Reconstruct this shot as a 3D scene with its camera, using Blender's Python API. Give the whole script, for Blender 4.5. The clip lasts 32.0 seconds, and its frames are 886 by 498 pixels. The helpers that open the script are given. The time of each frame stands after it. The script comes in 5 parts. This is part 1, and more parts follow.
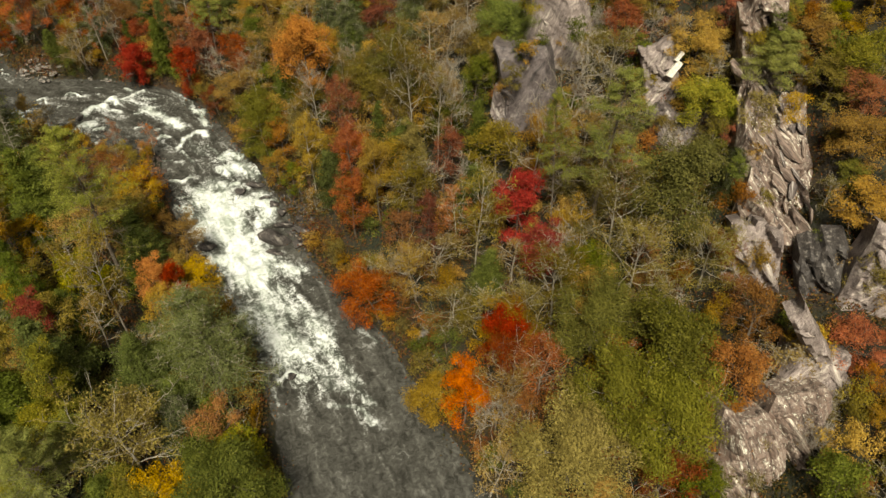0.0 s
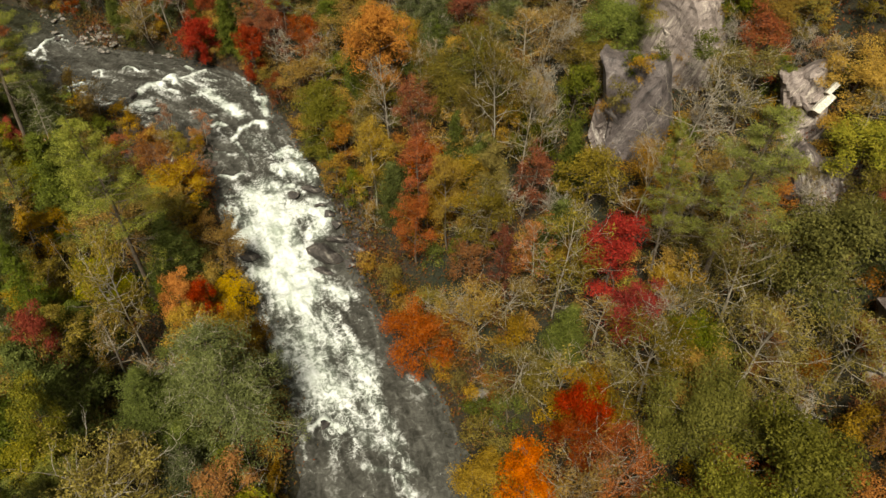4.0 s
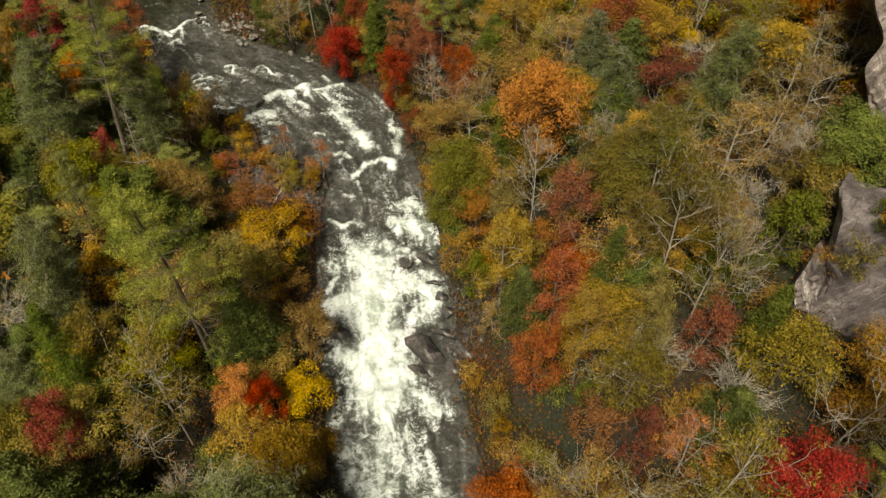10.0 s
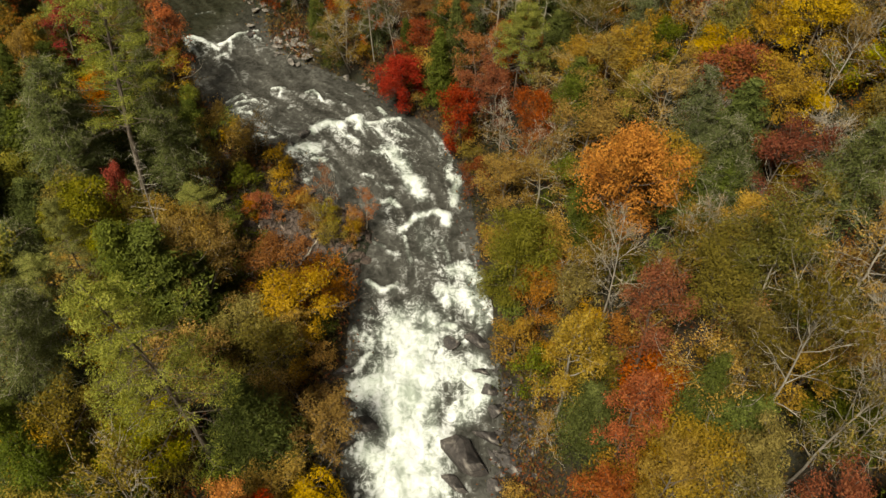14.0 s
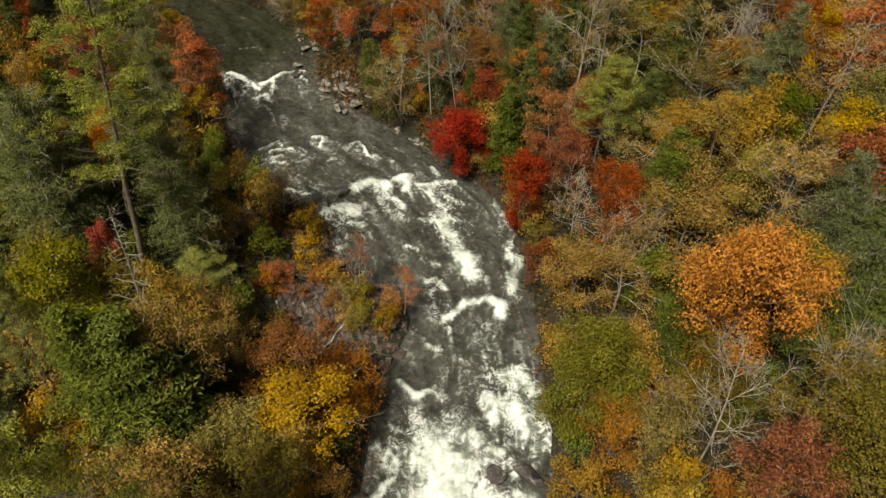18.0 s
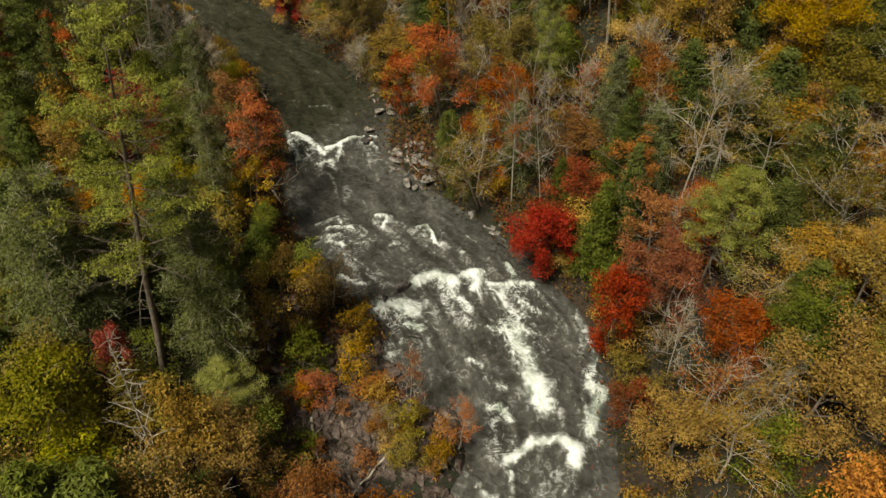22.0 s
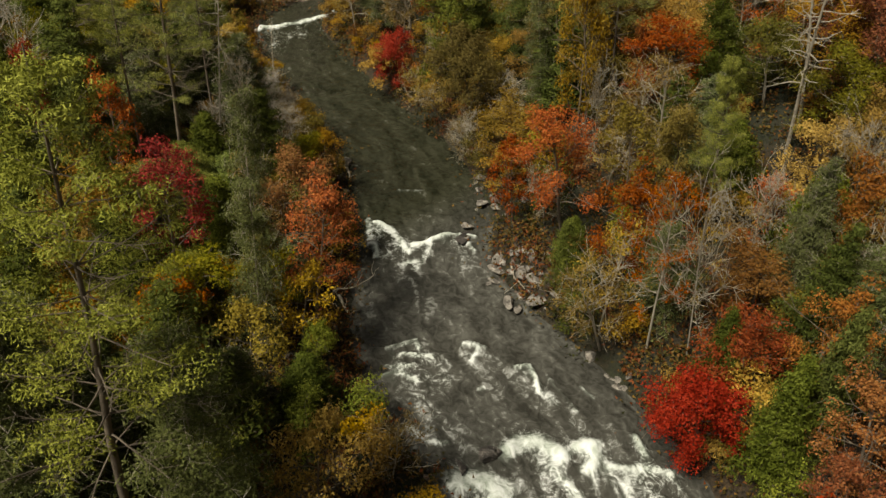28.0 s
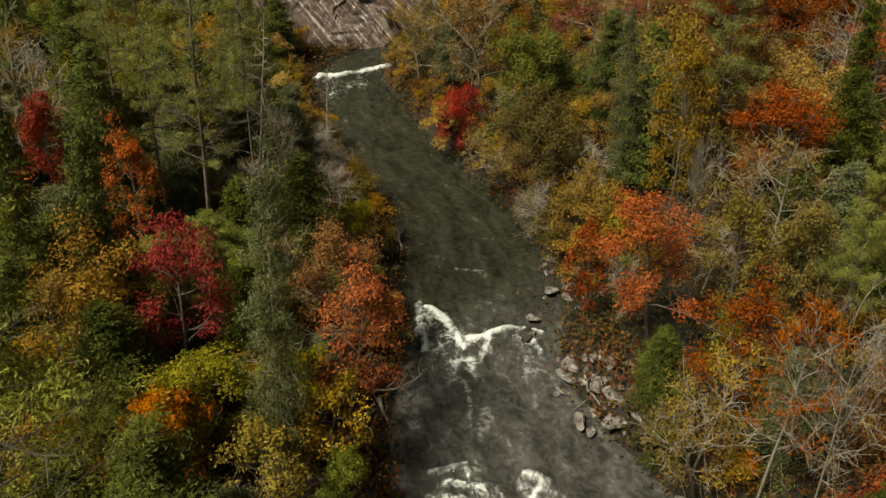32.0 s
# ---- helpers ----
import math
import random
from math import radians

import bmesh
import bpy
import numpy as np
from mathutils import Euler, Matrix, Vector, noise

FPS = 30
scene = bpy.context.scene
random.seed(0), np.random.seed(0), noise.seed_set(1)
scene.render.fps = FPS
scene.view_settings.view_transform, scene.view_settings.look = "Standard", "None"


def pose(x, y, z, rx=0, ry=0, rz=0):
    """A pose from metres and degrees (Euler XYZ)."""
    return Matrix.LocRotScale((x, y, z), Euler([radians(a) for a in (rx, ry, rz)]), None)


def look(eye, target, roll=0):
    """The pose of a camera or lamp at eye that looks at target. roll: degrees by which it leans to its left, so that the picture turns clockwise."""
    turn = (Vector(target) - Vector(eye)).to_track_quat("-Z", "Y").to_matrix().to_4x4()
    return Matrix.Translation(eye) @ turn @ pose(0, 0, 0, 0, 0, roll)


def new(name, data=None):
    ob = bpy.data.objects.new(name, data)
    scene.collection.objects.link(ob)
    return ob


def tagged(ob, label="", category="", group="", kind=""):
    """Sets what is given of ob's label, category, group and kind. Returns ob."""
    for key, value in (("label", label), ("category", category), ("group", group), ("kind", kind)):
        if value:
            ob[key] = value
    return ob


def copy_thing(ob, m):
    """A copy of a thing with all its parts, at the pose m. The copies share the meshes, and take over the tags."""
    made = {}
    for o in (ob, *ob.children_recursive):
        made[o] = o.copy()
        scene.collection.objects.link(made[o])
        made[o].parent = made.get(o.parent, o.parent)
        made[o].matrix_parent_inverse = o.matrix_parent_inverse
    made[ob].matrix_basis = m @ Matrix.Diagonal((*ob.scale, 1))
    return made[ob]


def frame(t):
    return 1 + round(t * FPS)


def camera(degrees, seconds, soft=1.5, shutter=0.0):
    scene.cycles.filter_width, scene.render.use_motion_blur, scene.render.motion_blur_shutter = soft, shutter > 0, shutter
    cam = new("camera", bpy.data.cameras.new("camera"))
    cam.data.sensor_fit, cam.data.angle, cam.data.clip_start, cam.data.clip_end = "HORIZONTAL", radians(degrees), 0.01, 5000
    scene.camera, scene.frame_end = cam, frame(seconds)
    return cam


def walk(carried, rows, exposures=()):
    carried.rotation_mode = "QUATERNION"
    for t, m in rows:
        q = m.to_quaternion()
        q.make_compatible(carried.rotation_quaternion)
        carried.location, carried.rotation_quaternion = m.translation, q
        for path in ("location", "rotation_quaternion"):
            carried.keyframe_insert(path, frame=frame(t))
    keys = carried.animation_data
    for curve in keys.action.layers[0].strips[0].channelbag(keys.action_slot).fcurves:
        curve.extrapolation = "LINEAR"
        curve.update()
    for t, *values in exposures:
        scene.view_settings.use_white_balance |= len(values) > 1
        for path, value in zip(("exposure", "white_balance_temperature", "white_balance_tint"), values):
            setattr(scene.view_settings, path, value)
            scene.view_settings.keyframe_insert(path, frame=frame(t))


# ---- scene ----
cam = camera(62.39, 32.0, soft=1.5)
# seconds, x, y, z in metres, pitch and yaw in degrees
EXPOSURES = [(0, 0.50, 7000, 4), (12, 0.46, 7000, 4), (21, 0.40, 6950, 4), (32, 0.31, 7000, 4)]
PATH = [
    (0, 0.00, 0.00, 83.50, -46.56, -0.00),
    (1, 0.06, 3.90, 81.61, -46.77, 2.10),
    (2, -0.09, 7.81, 79.70, -46.99, 4.00),
    (3, -0.48, 11.80, 77.98, -47.31, 5.87),
    (3.5, -0.73, 13.84, 77.24, -47.54, 6.87),
    (5.5, -2.15, 22.33, 75.57, -48.84, 10.82),
    (6, -2.57, 24.40, 75.31, -48.96, 11.57),
    (7, -3.54, 28.49, 74.75, -49.24, 15.03),
    (8, -4.48, 32.45, 73.99, -49.50, 17.86),
    (9, -5.56, 36.31, 73.16, -49.71, 20.66),
    (10, -6.82, 40.03, 72.27, -49.91, 23.41),
    (11, -8.35, 43.63, 71.25, -50.07, 25.58),
    (12, -9.96, 47.06, 70.14, -50.26, 27.12),
    (13, -11.63, 50.37, 68.68, -50.31, 28.61),
    (14, -13.25, 53.49, 66.92, -49.65, 30.04),
    (14.5, -14.06, 54.98, 65.97, -49.27, 30.70),
    (16.5, -17.64, 60.84, 61.48, -47.32, 33.55),
    (17, -18.57, 62.19, 60.48, -46.94, 34.40),
    (18, -20.51, 64.91, 58.66, -46.22, 36.02),
    (19, -22.55, 67.56, 57.84, -45.49, 37.51),
    (20, -24.56, 70.06, 57.38, -44.94, 40.01),
    (21, -26.56, 72.42, 56.78, -44.30, 41.87),
    (22, -28.78, 74.66, 55.74, -43.51, 43.39),
    (23, -30.96, 76.72, 54.57, -42.66, 44.93),
    (24, -33.17, 78.74, 53.36, -41.89, 46.68),
    (25, -35.42, 80.63, 52.12, -41.10, 48.28),
    (25.5, -36.56, 81.56, 51.50, -40.71, 49.01),
    (27.5, -41.23, 85.02, 48.72, -39.03, 51.83),
    (28, -42.35, 85.81, 48.15, -38.66, 52.53),
    (29, -44.57, 87.37, 47.26, -37.85, 53.68),
    (30, -46.78, 88.82, 46.54, -37.04, 54.33),
    (31, -48.97, 90.24, 45.93, -36.25, 55.47),
    (31.5, -50.06, 90.88, 45.68, -35.87, 57.32),
    (32, -51.09, 91.54, 45.46, -35.50, 57.94),
]
walk(cam, [(t, pose(x, y, z, 90 + pitch, 0, yaw)) for t, x, y, z, pitch, yaw in PATH], EXPOSURES)

# ---- world, sun ----
SUN_TURN, SUN_HEIGHT = radians(182), radians(60)
world = bpy.data.worlds.new("overcast_sky")
scene.world = world
world.use_nodes = True
sky = world.node_tree.nodes.new("ShaderNodeTexSky")
sky.sky_type, sky.sun_disc = "NISHITA", False
sky.sun_elevation, sky.sun_rotation = SUN_HEIGHT, SUN_TURN
sky.air_density, sky.dust_density, sky.ozone_density = 1.0, 4.0, 0.6
backing = world.node_tree.nodes["Background"]
backing.inputs["Strength"].default_value = 0.05
grey = world.node_tree.nodes.new("ShaderNodeHueSaturation")  # thin cloud takes the blue out
grey.inputs["Saturation"].default_value, grey.inputs["Value"].default_value = 0.12, 0.42
world.node_tree.links.new(sky.outputs["Color"], grey.inputs["Color"])
world.node_tree.links.new(grey.outputs["Color"], backing.inputs["Color"])
sun = new("sun", bpy.data.lights.new("sun", "SUN"))
sun.data.energy, sun.data.angle, sun.data.color = 4.9, radians(14), (1.0, 0.94, 0.83)
sun.matrix_world = look((0, 0, 0), (-math.sin(SUN_TURN) * math.cos(SUN_HEIGHT), -math.cos(SUN_TURN) * math.cos(SUN_HEIGHT), -math.sin(SUN_HEIGHT)))

# ---- the lie of the land ----
# the river's middle line, going upstream: x, y, half width, water level
RIVER = [
    (70, -90, 11, -2.5), (34, -30, 11, -1.9), (10, 8, 11.5, -1.4), (-4, 32, 12, -1.1), (-11, 48, 10, -1.0),
    (-16, 58, 9, -0.9), (-22.5, 67, 7.8, -0.6), (-28, 75, 7.4, 0.0), (-32, 82, 8, 0.7), (-36, 88.5, 7.9, 1.5),
    (-40.5, 95, 7.6, 2.0), (-45, 100.5, 8, 2.3), (-53, 107.5, 9.6, 2.9), (-63, 111.5, 8.6, 3.7), (-75, 112.3, 8.3, 3.9),
    (-84, 115.5, 6.6, 4.0), (-92, 121, 7, 4.5), (-103, 125.2, 6.4, 4.6), (-117, 127, 5.8, 4.7), (-133, 129.5, 5.6, 4.9),
    (-142, 133.3, 4.8, 5.2), (-145.2, 142, 4.2, 6.0), (-141, 155, 5, 6.6), (-131, 178, 6, 7.5),
]


def rounded_line(ctrl, step=0.5):
    """Catmull-Rom through the points, resampled evenly."""
    c = np.array(ctrl, float)
    out = []
    for i in range(len(c) - 1):
        p0, p1, p2, p3 = c[max(i - 1, 0)], c[i], c[i + 1], c[min(i + 2, len(c) - 1)]
        t = np.linspace(0, 1, 40, endpoint=False)[:, None]
        out.append(0.5 * (2 * p1 + (p2 - p0) * t + (2 * p0 - 5 * p1 + 4 * p2 - p3) * t ** 2 + (3 * p1 - p0 - 3 * p2 + p3) * t ** 3))
    q = np.concatenate(out)
    s = np.r_[0, np.cumsum(np.linalg.norm(np.diff(q[:, :2], axis=0), axis=1))]
    at = np.arange(0, s[-1], step)
    return np.stack([np.interp(at, s, q[:, k]) for k in range(q.shape[1])], 1)


STREAM = rounded_line(RIVER)
FLOW = np.gradient(STREAM[:, :2], axis=0)
FLOW /= np.linalg.norm(FLOW, axis=1)[:, None]
SIDE = np.stack([FLOW[:, 1], -FLOW[:, 0]], 1)  # to the right going upstream


def wobble(x, y, size, seed=0):
    """Smooth value noise, -1 to 1, for arrays."""
    x, y = np.asarray(x, float) / size + seed * 17.13, np.asarray(y, float) / size - seed * 9.71
    ix, iy = np.floor(x).astype(np.int64), np.floor(y).astype(np.int64)
    fx, fy = x - ix, y - iy
    fx, fy = fx * fx * (3 - 2 * fx), fy * fy * (3 - 2 * fy)

    def lattice(a, b):
        h = (a * 374761393 + b * 668265263 + seed * 1442695041) & 0xFFFFFFFF
        h = ((h ^ (h >> 13)) * 1274126177) & 0xFFFFFFFF
        return ((h ^ (h >> 16)) & 0xFFFF) / 32767.5 - 1
    return (lattice(ix, iy) * (1 - fx) + lattice(ix + 1, iy) * fx) * (1 - fy) + (lattice(ix, iy + 1) * (1 - fx) + lattice(ix + 1, iy + 1) * fx) * fy


def smooth(a, b, v):
    u = np.clip((np.asarray(v, float) - a) / (b - a), 0, 1)
    return u * u * (3 - 2 * u)


def riverside(x, y):
    """For points: metres beyond the bank (minus: in the water), side (1: the steep bank with the cliffs), water level, place along the river."""
    x, y = np.atleast_1d(np.asarray(x, float)), np.atleast_1d(np.asarray(y, float))
    beyond, side, level, along = (np.zeros(len(x)) for _ in range(4))
    for i in range(0, len(x), 4000):
        dx, dy = x[i:i + 4000, None] - STREAM[None, :, 0], y[i:i + 4000, None] - STREAM[None, :, 1]
        k = (dx * dx + dy * dy).argmin(1)
        r = np.arange(len(k))
        beyond[i:i + 4000] = np.hypot(dx[r, k], dy[r, k]) - STREAM[k, 2]
        side[i:i + 4000] = np.sign(dx[r, k] * SIDE[k, 0] + dy[r, k] * SIDE[k, 1])
        level[i:i + 4000], along[i:i + 4000] = STREAM[k, 3], k
    # a rocky point reaches out from the bar inside the bend
    beyond += np.where(side < 0, 5.2 * np.exp(-(((x + 51) / 4.6) ** 2 + ((y - 98) / 4.6) ** 2)), 0)
    return beyond, side, level, along


def land(x, y):
    """Height of the ground."""
    x, y = np.atleast_1d(np.asarray(x, float)), np.atleast_1d(np.asarray(y, float))
    d, side, level, _ = riverside(x, y)
    out = np.maximum(d, 0)
    right = 0.9 * smooth(0, 2.5, out) + 0.36 * out + 0.34 * np.maximum(out - 48, 0) - 0.5 * np.maximum(out - 150, 0)
    left = 0.7 * smooth(0, 3.5, out) + 0.26 * out + 0.16 * np.maximum(out - 30, 0) - 0.30 * np.maximum(out - 170, 0)
    # the low rocky bar inside the bend
    bar = np.exp(-(((x + 57) / 9) ** 2 + ((y - 94) / 8) ** 2))
    left = left * (1 - 0.55 * bar)
    # the steep far bank under the striped cliff
    far = smooth(-138, -150, x) * smooth(110, 128, y)
    left = left * (1 - 0.6 * far) + far * 1.1 * np.clip(out - 12, 0, 40)
    up = np.where(side > 0, right, left)
    rough = 0.7 * wobble(x, y, 9, 1) + 0.35 * wobble(x, y, 3.5, 2) + 2.2 * wobble(x, y, 34, 3) * smooth(10, 40, out)
    up = up + rough * smooth(0.5, 7, out)
    up = np.minimum(up, 95 + 12 * wobble(x, y, 120, 5))
    bed = -np.minimum(np.maximum(-d, 0) * 0.6, 1.8)
    return level + np.where(d > 0, up, bed)


# ---- materials ----
def nodes_of(name):
    m = bpy.data.materials.new(name)
    m.use_nodes = True
    tree = m.node_tree
    shader = tree.nodes["Principled BSDF"]
    return m, tree, shader


def add(tree, kind, links=(), **values):
    n = tree.nodes.new(kind)
    for key, value in values.items():
        if key == "operation":
            n.operation = value
        else:
            n.inputs[key].default_value = value
    for source, target in links:
        tree.links.new(source, n.inputs[target])
    return n


def ramp(tree, source, stops):
    n = tree.nodes.new("ShaderNodeValToRGB")
    e = n.color_ramp.elements
    while len(e) < len(stops):
        e.new(0.5)
    for item, (at, colour) in zip(e, stops):
        item.position, item.color = at, (*colour, 1)
    tree.links.new(source, n.inputs["Fac"])
    return n.outputs["Color"]


def noise_at(tree, scale, detail=4, rough=0.6, warp=0.0, where="Object"):
    c = tree.nodes.new("ShaderNodeTexCoord")
    n = add(tree, "ShaderNodeTexNoise", [(c.outputs[where], "Vector")], Scale=scale, Detail=detail, Roughness=rough, Distortion=warp)
    return n.outputs["Fac"]


def blend(tree, fac, a, b, how="MIX"):
    n = tree.nodes.new("ShaderNodeMix")
    n.data_type, n.blend_type = "RGBA", how
    for value, key in ((fac, 0), (a, 6), (b, 7)):
        if hasattr(value, "links"):
            tree.links.new(value, n.inputs[key])
        else:
            n.inputs[key].default_value = value if key == 0 else (*value, 1)
    return n.outputs[2]


def bump(tree, shader, height, strength, distance):
    n = add(tree, "ShaderNodeBump", [(height, "Height")], Strength=strength, Distance=distance)
    tree.links.new(n.outputs["Normal"], shader.inputs["Normal"])


def leaf_material(name, low, mid, high, spread=0.35):
    """Foliage: each leaf takes its own tone, each tree its own cast, with light through the blade."""
    m, tree, shader = nodes_of(name)
    geo = tree.nodes.new("ShaderNodeNewGeometry")
    info = tree.nodes.new("ShaderNodeObjectInfo")
    clump = noise_at(tree, 0.75, 4, 0.65)
    a = add(tree, "ShaderNodeMath", [(geo.outputs["Random Per Island"], 0)], operation="MULTIPLY")
    a.inputs[1].default_value = 0.36
    b = add(tree, "ShaderNodeMath", [(clump, 0), (a.outputs[0], 1)], operation="ADD")
    c = add(tree, "ShaderNodeMath", [(b.outputs[0], 0)], operation="SUBTRACT")
    c.inputs[1].default_value = 0.18
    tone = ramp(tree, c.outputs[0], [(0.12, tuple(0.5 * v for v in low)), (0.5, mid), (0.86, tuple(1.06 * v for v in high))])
    hue = add(tree, "ShaderNodeHueSaturation", [(tone, "Color")])
    for key, at, wide in (("Hue", 0.5, 0.007), ("Value", 1.0, spread), ("Saturation", 1.0, 0.09)):
        seedling = add(tree, "ShaderNodeMath", [(info.outputs["Random"], 0)], operation="MULTIPLY")
        seedling.inputs[1].default_value = {"Hue": 1.0, "Value": 7.31, "Saturation": 13.7}[key]
        part_of = add(tree, "ShaderNodeMath", [(seedling.outputs[0], 0)], operation="FRACT")
        scaled = add(tree, "ShaderNodeMapRange", [(part_of.outputs[0], "Value")])
        scaled.inputs["To Min"].default_value, scaled.inputs["To Max"].default_value = at - wide, at + wide
        tree.links.new(scaled.outputs["Result"], hue.inputs[key])
    tree.links.new(hue.outputs["Color"], shader.inputs["Base Color"])
    shader.inputs["Roughness"].default_value = 0.55
    shader.inputs["Specular IOR Level"].default_value = 0.05
    thin = add(tree, "ShaderNodeBsdfTranslucent", [(hue.outputs["Color"], "Color")])
    mix = add(tree, "ShaderNodeMixShader", [(shader.outputs[0], 1), (thin.outputs[0], 2)])
    mix.inputs[0].default_value = 0.1
    tree.links.new(mix.outputs[0], tree.nodes["Material Output"].inputs["Surface"])
    return m


def bark_material(name, dark, pale):
    m, tree, shader = nodes_of(name)
    n = noise_at(tree, 1.6, 5, 0.7)
    tree.links.new(ramp(tree, n, [(0.3, dark), (0.7, pale)]), shader.inputs["Base Color"])
    shader.inputs["Roughness"].default_value = 0.85
    bump(tree, shader, noise_at(tree, 14, 3), 0.5, 0.03)
    return m


def rock_material(name, dark, mid, pale, stain, scale=0.5, seams=0.35, slant=0.5, grain=0.2):
    m, tree, shader = nodes_of(name)
    c = tree.nodes.new("ShaderNodeTexCoord")
    turned = add(tree, "ShaderNodeMapping", [(c.outputs["Object"], "Vector")])
    turned.inputs["Rotation"].default_value = (0.0, slant, 0.0)
    stretch = add(tree, "ShaderNodeMapping", [(turned.outputs[0], "Vector")])
    stretch.inputs["Scale"].default_value = (1.5, 1.0, grain)
    streak = add(tree, "ShaderNodeTexNoise", [(stretch.outputs[0], "Vector")], Scale=scale * 1.6, Detail=6, Roughness=0.68, Distortion=0.12)
    base = ramp(tree, streak.outputs["Fac"], [(0.36, dark), (0.48, mid), (0.55, mid), (0.64, pale)])
    patches = ramp(tree, noise_at(tree, scale * 0.8, 5, 0.7, 0.6), [(0.48, (0, 0, 0)), (0.66, (1, 1, 1))])
    base = blend(tree, patches, base, stain)
    # thin pale seams along the grain, and fine dark joints
    seam = add(tree, "ShaderNodeTexNoise", [(stretch.outputs[0], "Vector")], Scale=scale * 5.0, Detail=3, Roughness=0.55, Distortion=0.8)
    base = blend(tree, ramp(tree, seam.outputs["Fac"], [(0.60, (0, 0, 0)), (0.70, (seams, seams, seams))]), base, tuple(min(1.35 * c, 0.8) for c in pale))
    crossed = add(tree, "ShaderNodeMapping", [(turned.outputs[0], "Vector")])
    crossed.inputs["Scale"].default_value = (1.3, 1.0, 0.5)
    joint = add(tree, "ShaderNodeTexNoise", [(crossed.outputs[0], "Vector")], Scale=scale * 1.1, Detail=2, Roughness=0.5, Distortion=1.2)
    cracks = ramp(tree, joint.outputs["Fac"], [(0.485, (0, 0, 0)), (0.497, (0.8, 0.8, 0.8)), (0.503, (0.8, 0.8, 0.8)), (0.515, (0, 0, 0))])
    base = blend(tree, cracks, base, dark)
    speck = ramp(tree, noise_at(tree, 9, 4, 0.7), [(0.35, (0.55, 0.55, 0.55)), (0.7, (1.15, 1.15, 1.15))])
    base = blend(tree, 1.0, base, speck, "MULTIPLY")
    tree.links.new(base, shader.inputs["Base Color"])
    shader.inputs["Roughness"].default_value = 0.75
    bump(tree, shader, streak.outputs["Fac"], 0.6, 0.22)
    return m


GROUND, tree, shader = nodes_of("shade_toned_litter")
# fallen leaves, with tones lowered to carry the shade between the crowns
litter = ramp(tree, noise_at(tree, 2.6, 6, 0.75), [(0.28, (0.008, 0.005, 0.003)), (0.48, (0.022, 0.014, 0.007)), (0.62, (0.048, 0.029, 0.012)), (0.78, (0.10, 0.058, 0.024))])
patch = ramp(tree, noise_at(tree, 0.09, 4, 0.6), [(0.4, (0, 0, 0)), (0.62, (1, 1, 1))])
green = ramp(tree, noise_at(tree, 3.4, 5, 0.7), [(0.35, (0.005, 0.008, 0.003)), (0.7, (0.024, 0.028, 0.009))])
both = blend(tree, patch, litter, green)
geo = tree.nodes.new("ShaderNodeNewGeometry")
split = add(tree, "ShaderNodeSeparateXYZ", [(geo.outputs["Normal"], 0)])
steep = ramp(tree, split.outputs["Z"], [(0.62, (1, 1, 1)), (0.8, (0, 0, 0))])
stone = ramp(tree, noise_at(tree, 0.8, 6, 0.7), [(0.3, (0.05, 0.042, 0.037)), (0.7, (0.22, 0.19, 0.165))])
tree.links.new(blend(tree, steep, both, stone), shader.inputs["Base Color"])
shader.inputs["Roughness"].default_value = 0.95
bump(tree, shader, noise_at(tree, 5, 5, 0.7), 0.9, 0.25)

WATER, tree, shader = nodes_of("river_water")
foam = add(tree, "ShaderNodeAttribute")
foam.attribute_name = "foam"
uv = tree.nodes.new("ShaderNodeUVMap")
uv.uv_map = "flow"
lying = tree.nodes.new("ShaderNodeTexCoord")
streaks = add(tree, "ShaderNodeTexNoise", [(uv.outputs[0], "Vector")], Scale=1.0, Detail=3, Roughness=0.5, Distortion=0.9)
fine = add(tree, "ShaderNodeTexNoise", [(lying.outputs["Object"], "Vector")], Scale=1.25, Detail=5, Roughness=0.58, Distortion=1.1)
churn = add(tree, "ShaderNodeAttribute")
churn.attribute_name = "churn"
lift = add(tree, "ShaderNodeMath", [(streaks.outputs["Fac"], 0), (fine.outputs["Fac"], 1)], operation="ADD")
edge = add(tree, "ShaderNodeMapRange", [(lift.outputs[0], "Value")])
for key, value in (("From Min", 0.76), ("From Max", 1.24), ("To Min", -0.30), ("To Max", 0.30)):
    edge.inputs[key].default_value = value
settle = add(tree, "ShaderNodeMapRange", [(foam.outputs["Fac"], "Value")])
for key, value in (("From Min", 0.2), ("From Max", 1.0), ("To Min", 1.0), ("To Max", 0.62)):
    settle.inputs[key].default_value = value
broken = add(tree, "ShaderNodeMath", [(edge.outputs["Result"], 0), (settle.outputs["Result"], 1)], operation="MULTIPLY")
plain = add(tree, "ShaderNodeMath", [(foam.outputs["Fac"], 0), (broken.outputs[0], 1)], operation="ADD")
# lace: thin curling threads of froth over the churned water
weave = add(tree, "ShaderNodeTexNoise", [(lying.outputs["Object"], "Vector")], Scale=0.75, Detail=4, Roughness=0.6, Distortion=1.8)
thread = ramp(tree, weave.outputs["Fac"], [(0.45, (0, 0, 0)), (0.497, (1, 1, 1)), (0.513, (1, 1, 1)), (0.57, (0, 0, 0))])
held = add(tree, "ShaderNodeMath", [(thread, 0), (churn.outputs["Fac"], 1)], operation="MULTIPLY")
lace = add(tree, "ShaderNodeMath", [(held.outputs[0], 0)], operation="MULTIPLY")
lace.inputs[1].default_value = 0.42
total = add(tree, "ShaderNodeMath", [(plain.outputs[0], 0), (lace.outputs[0], 1)], operation="ADD")
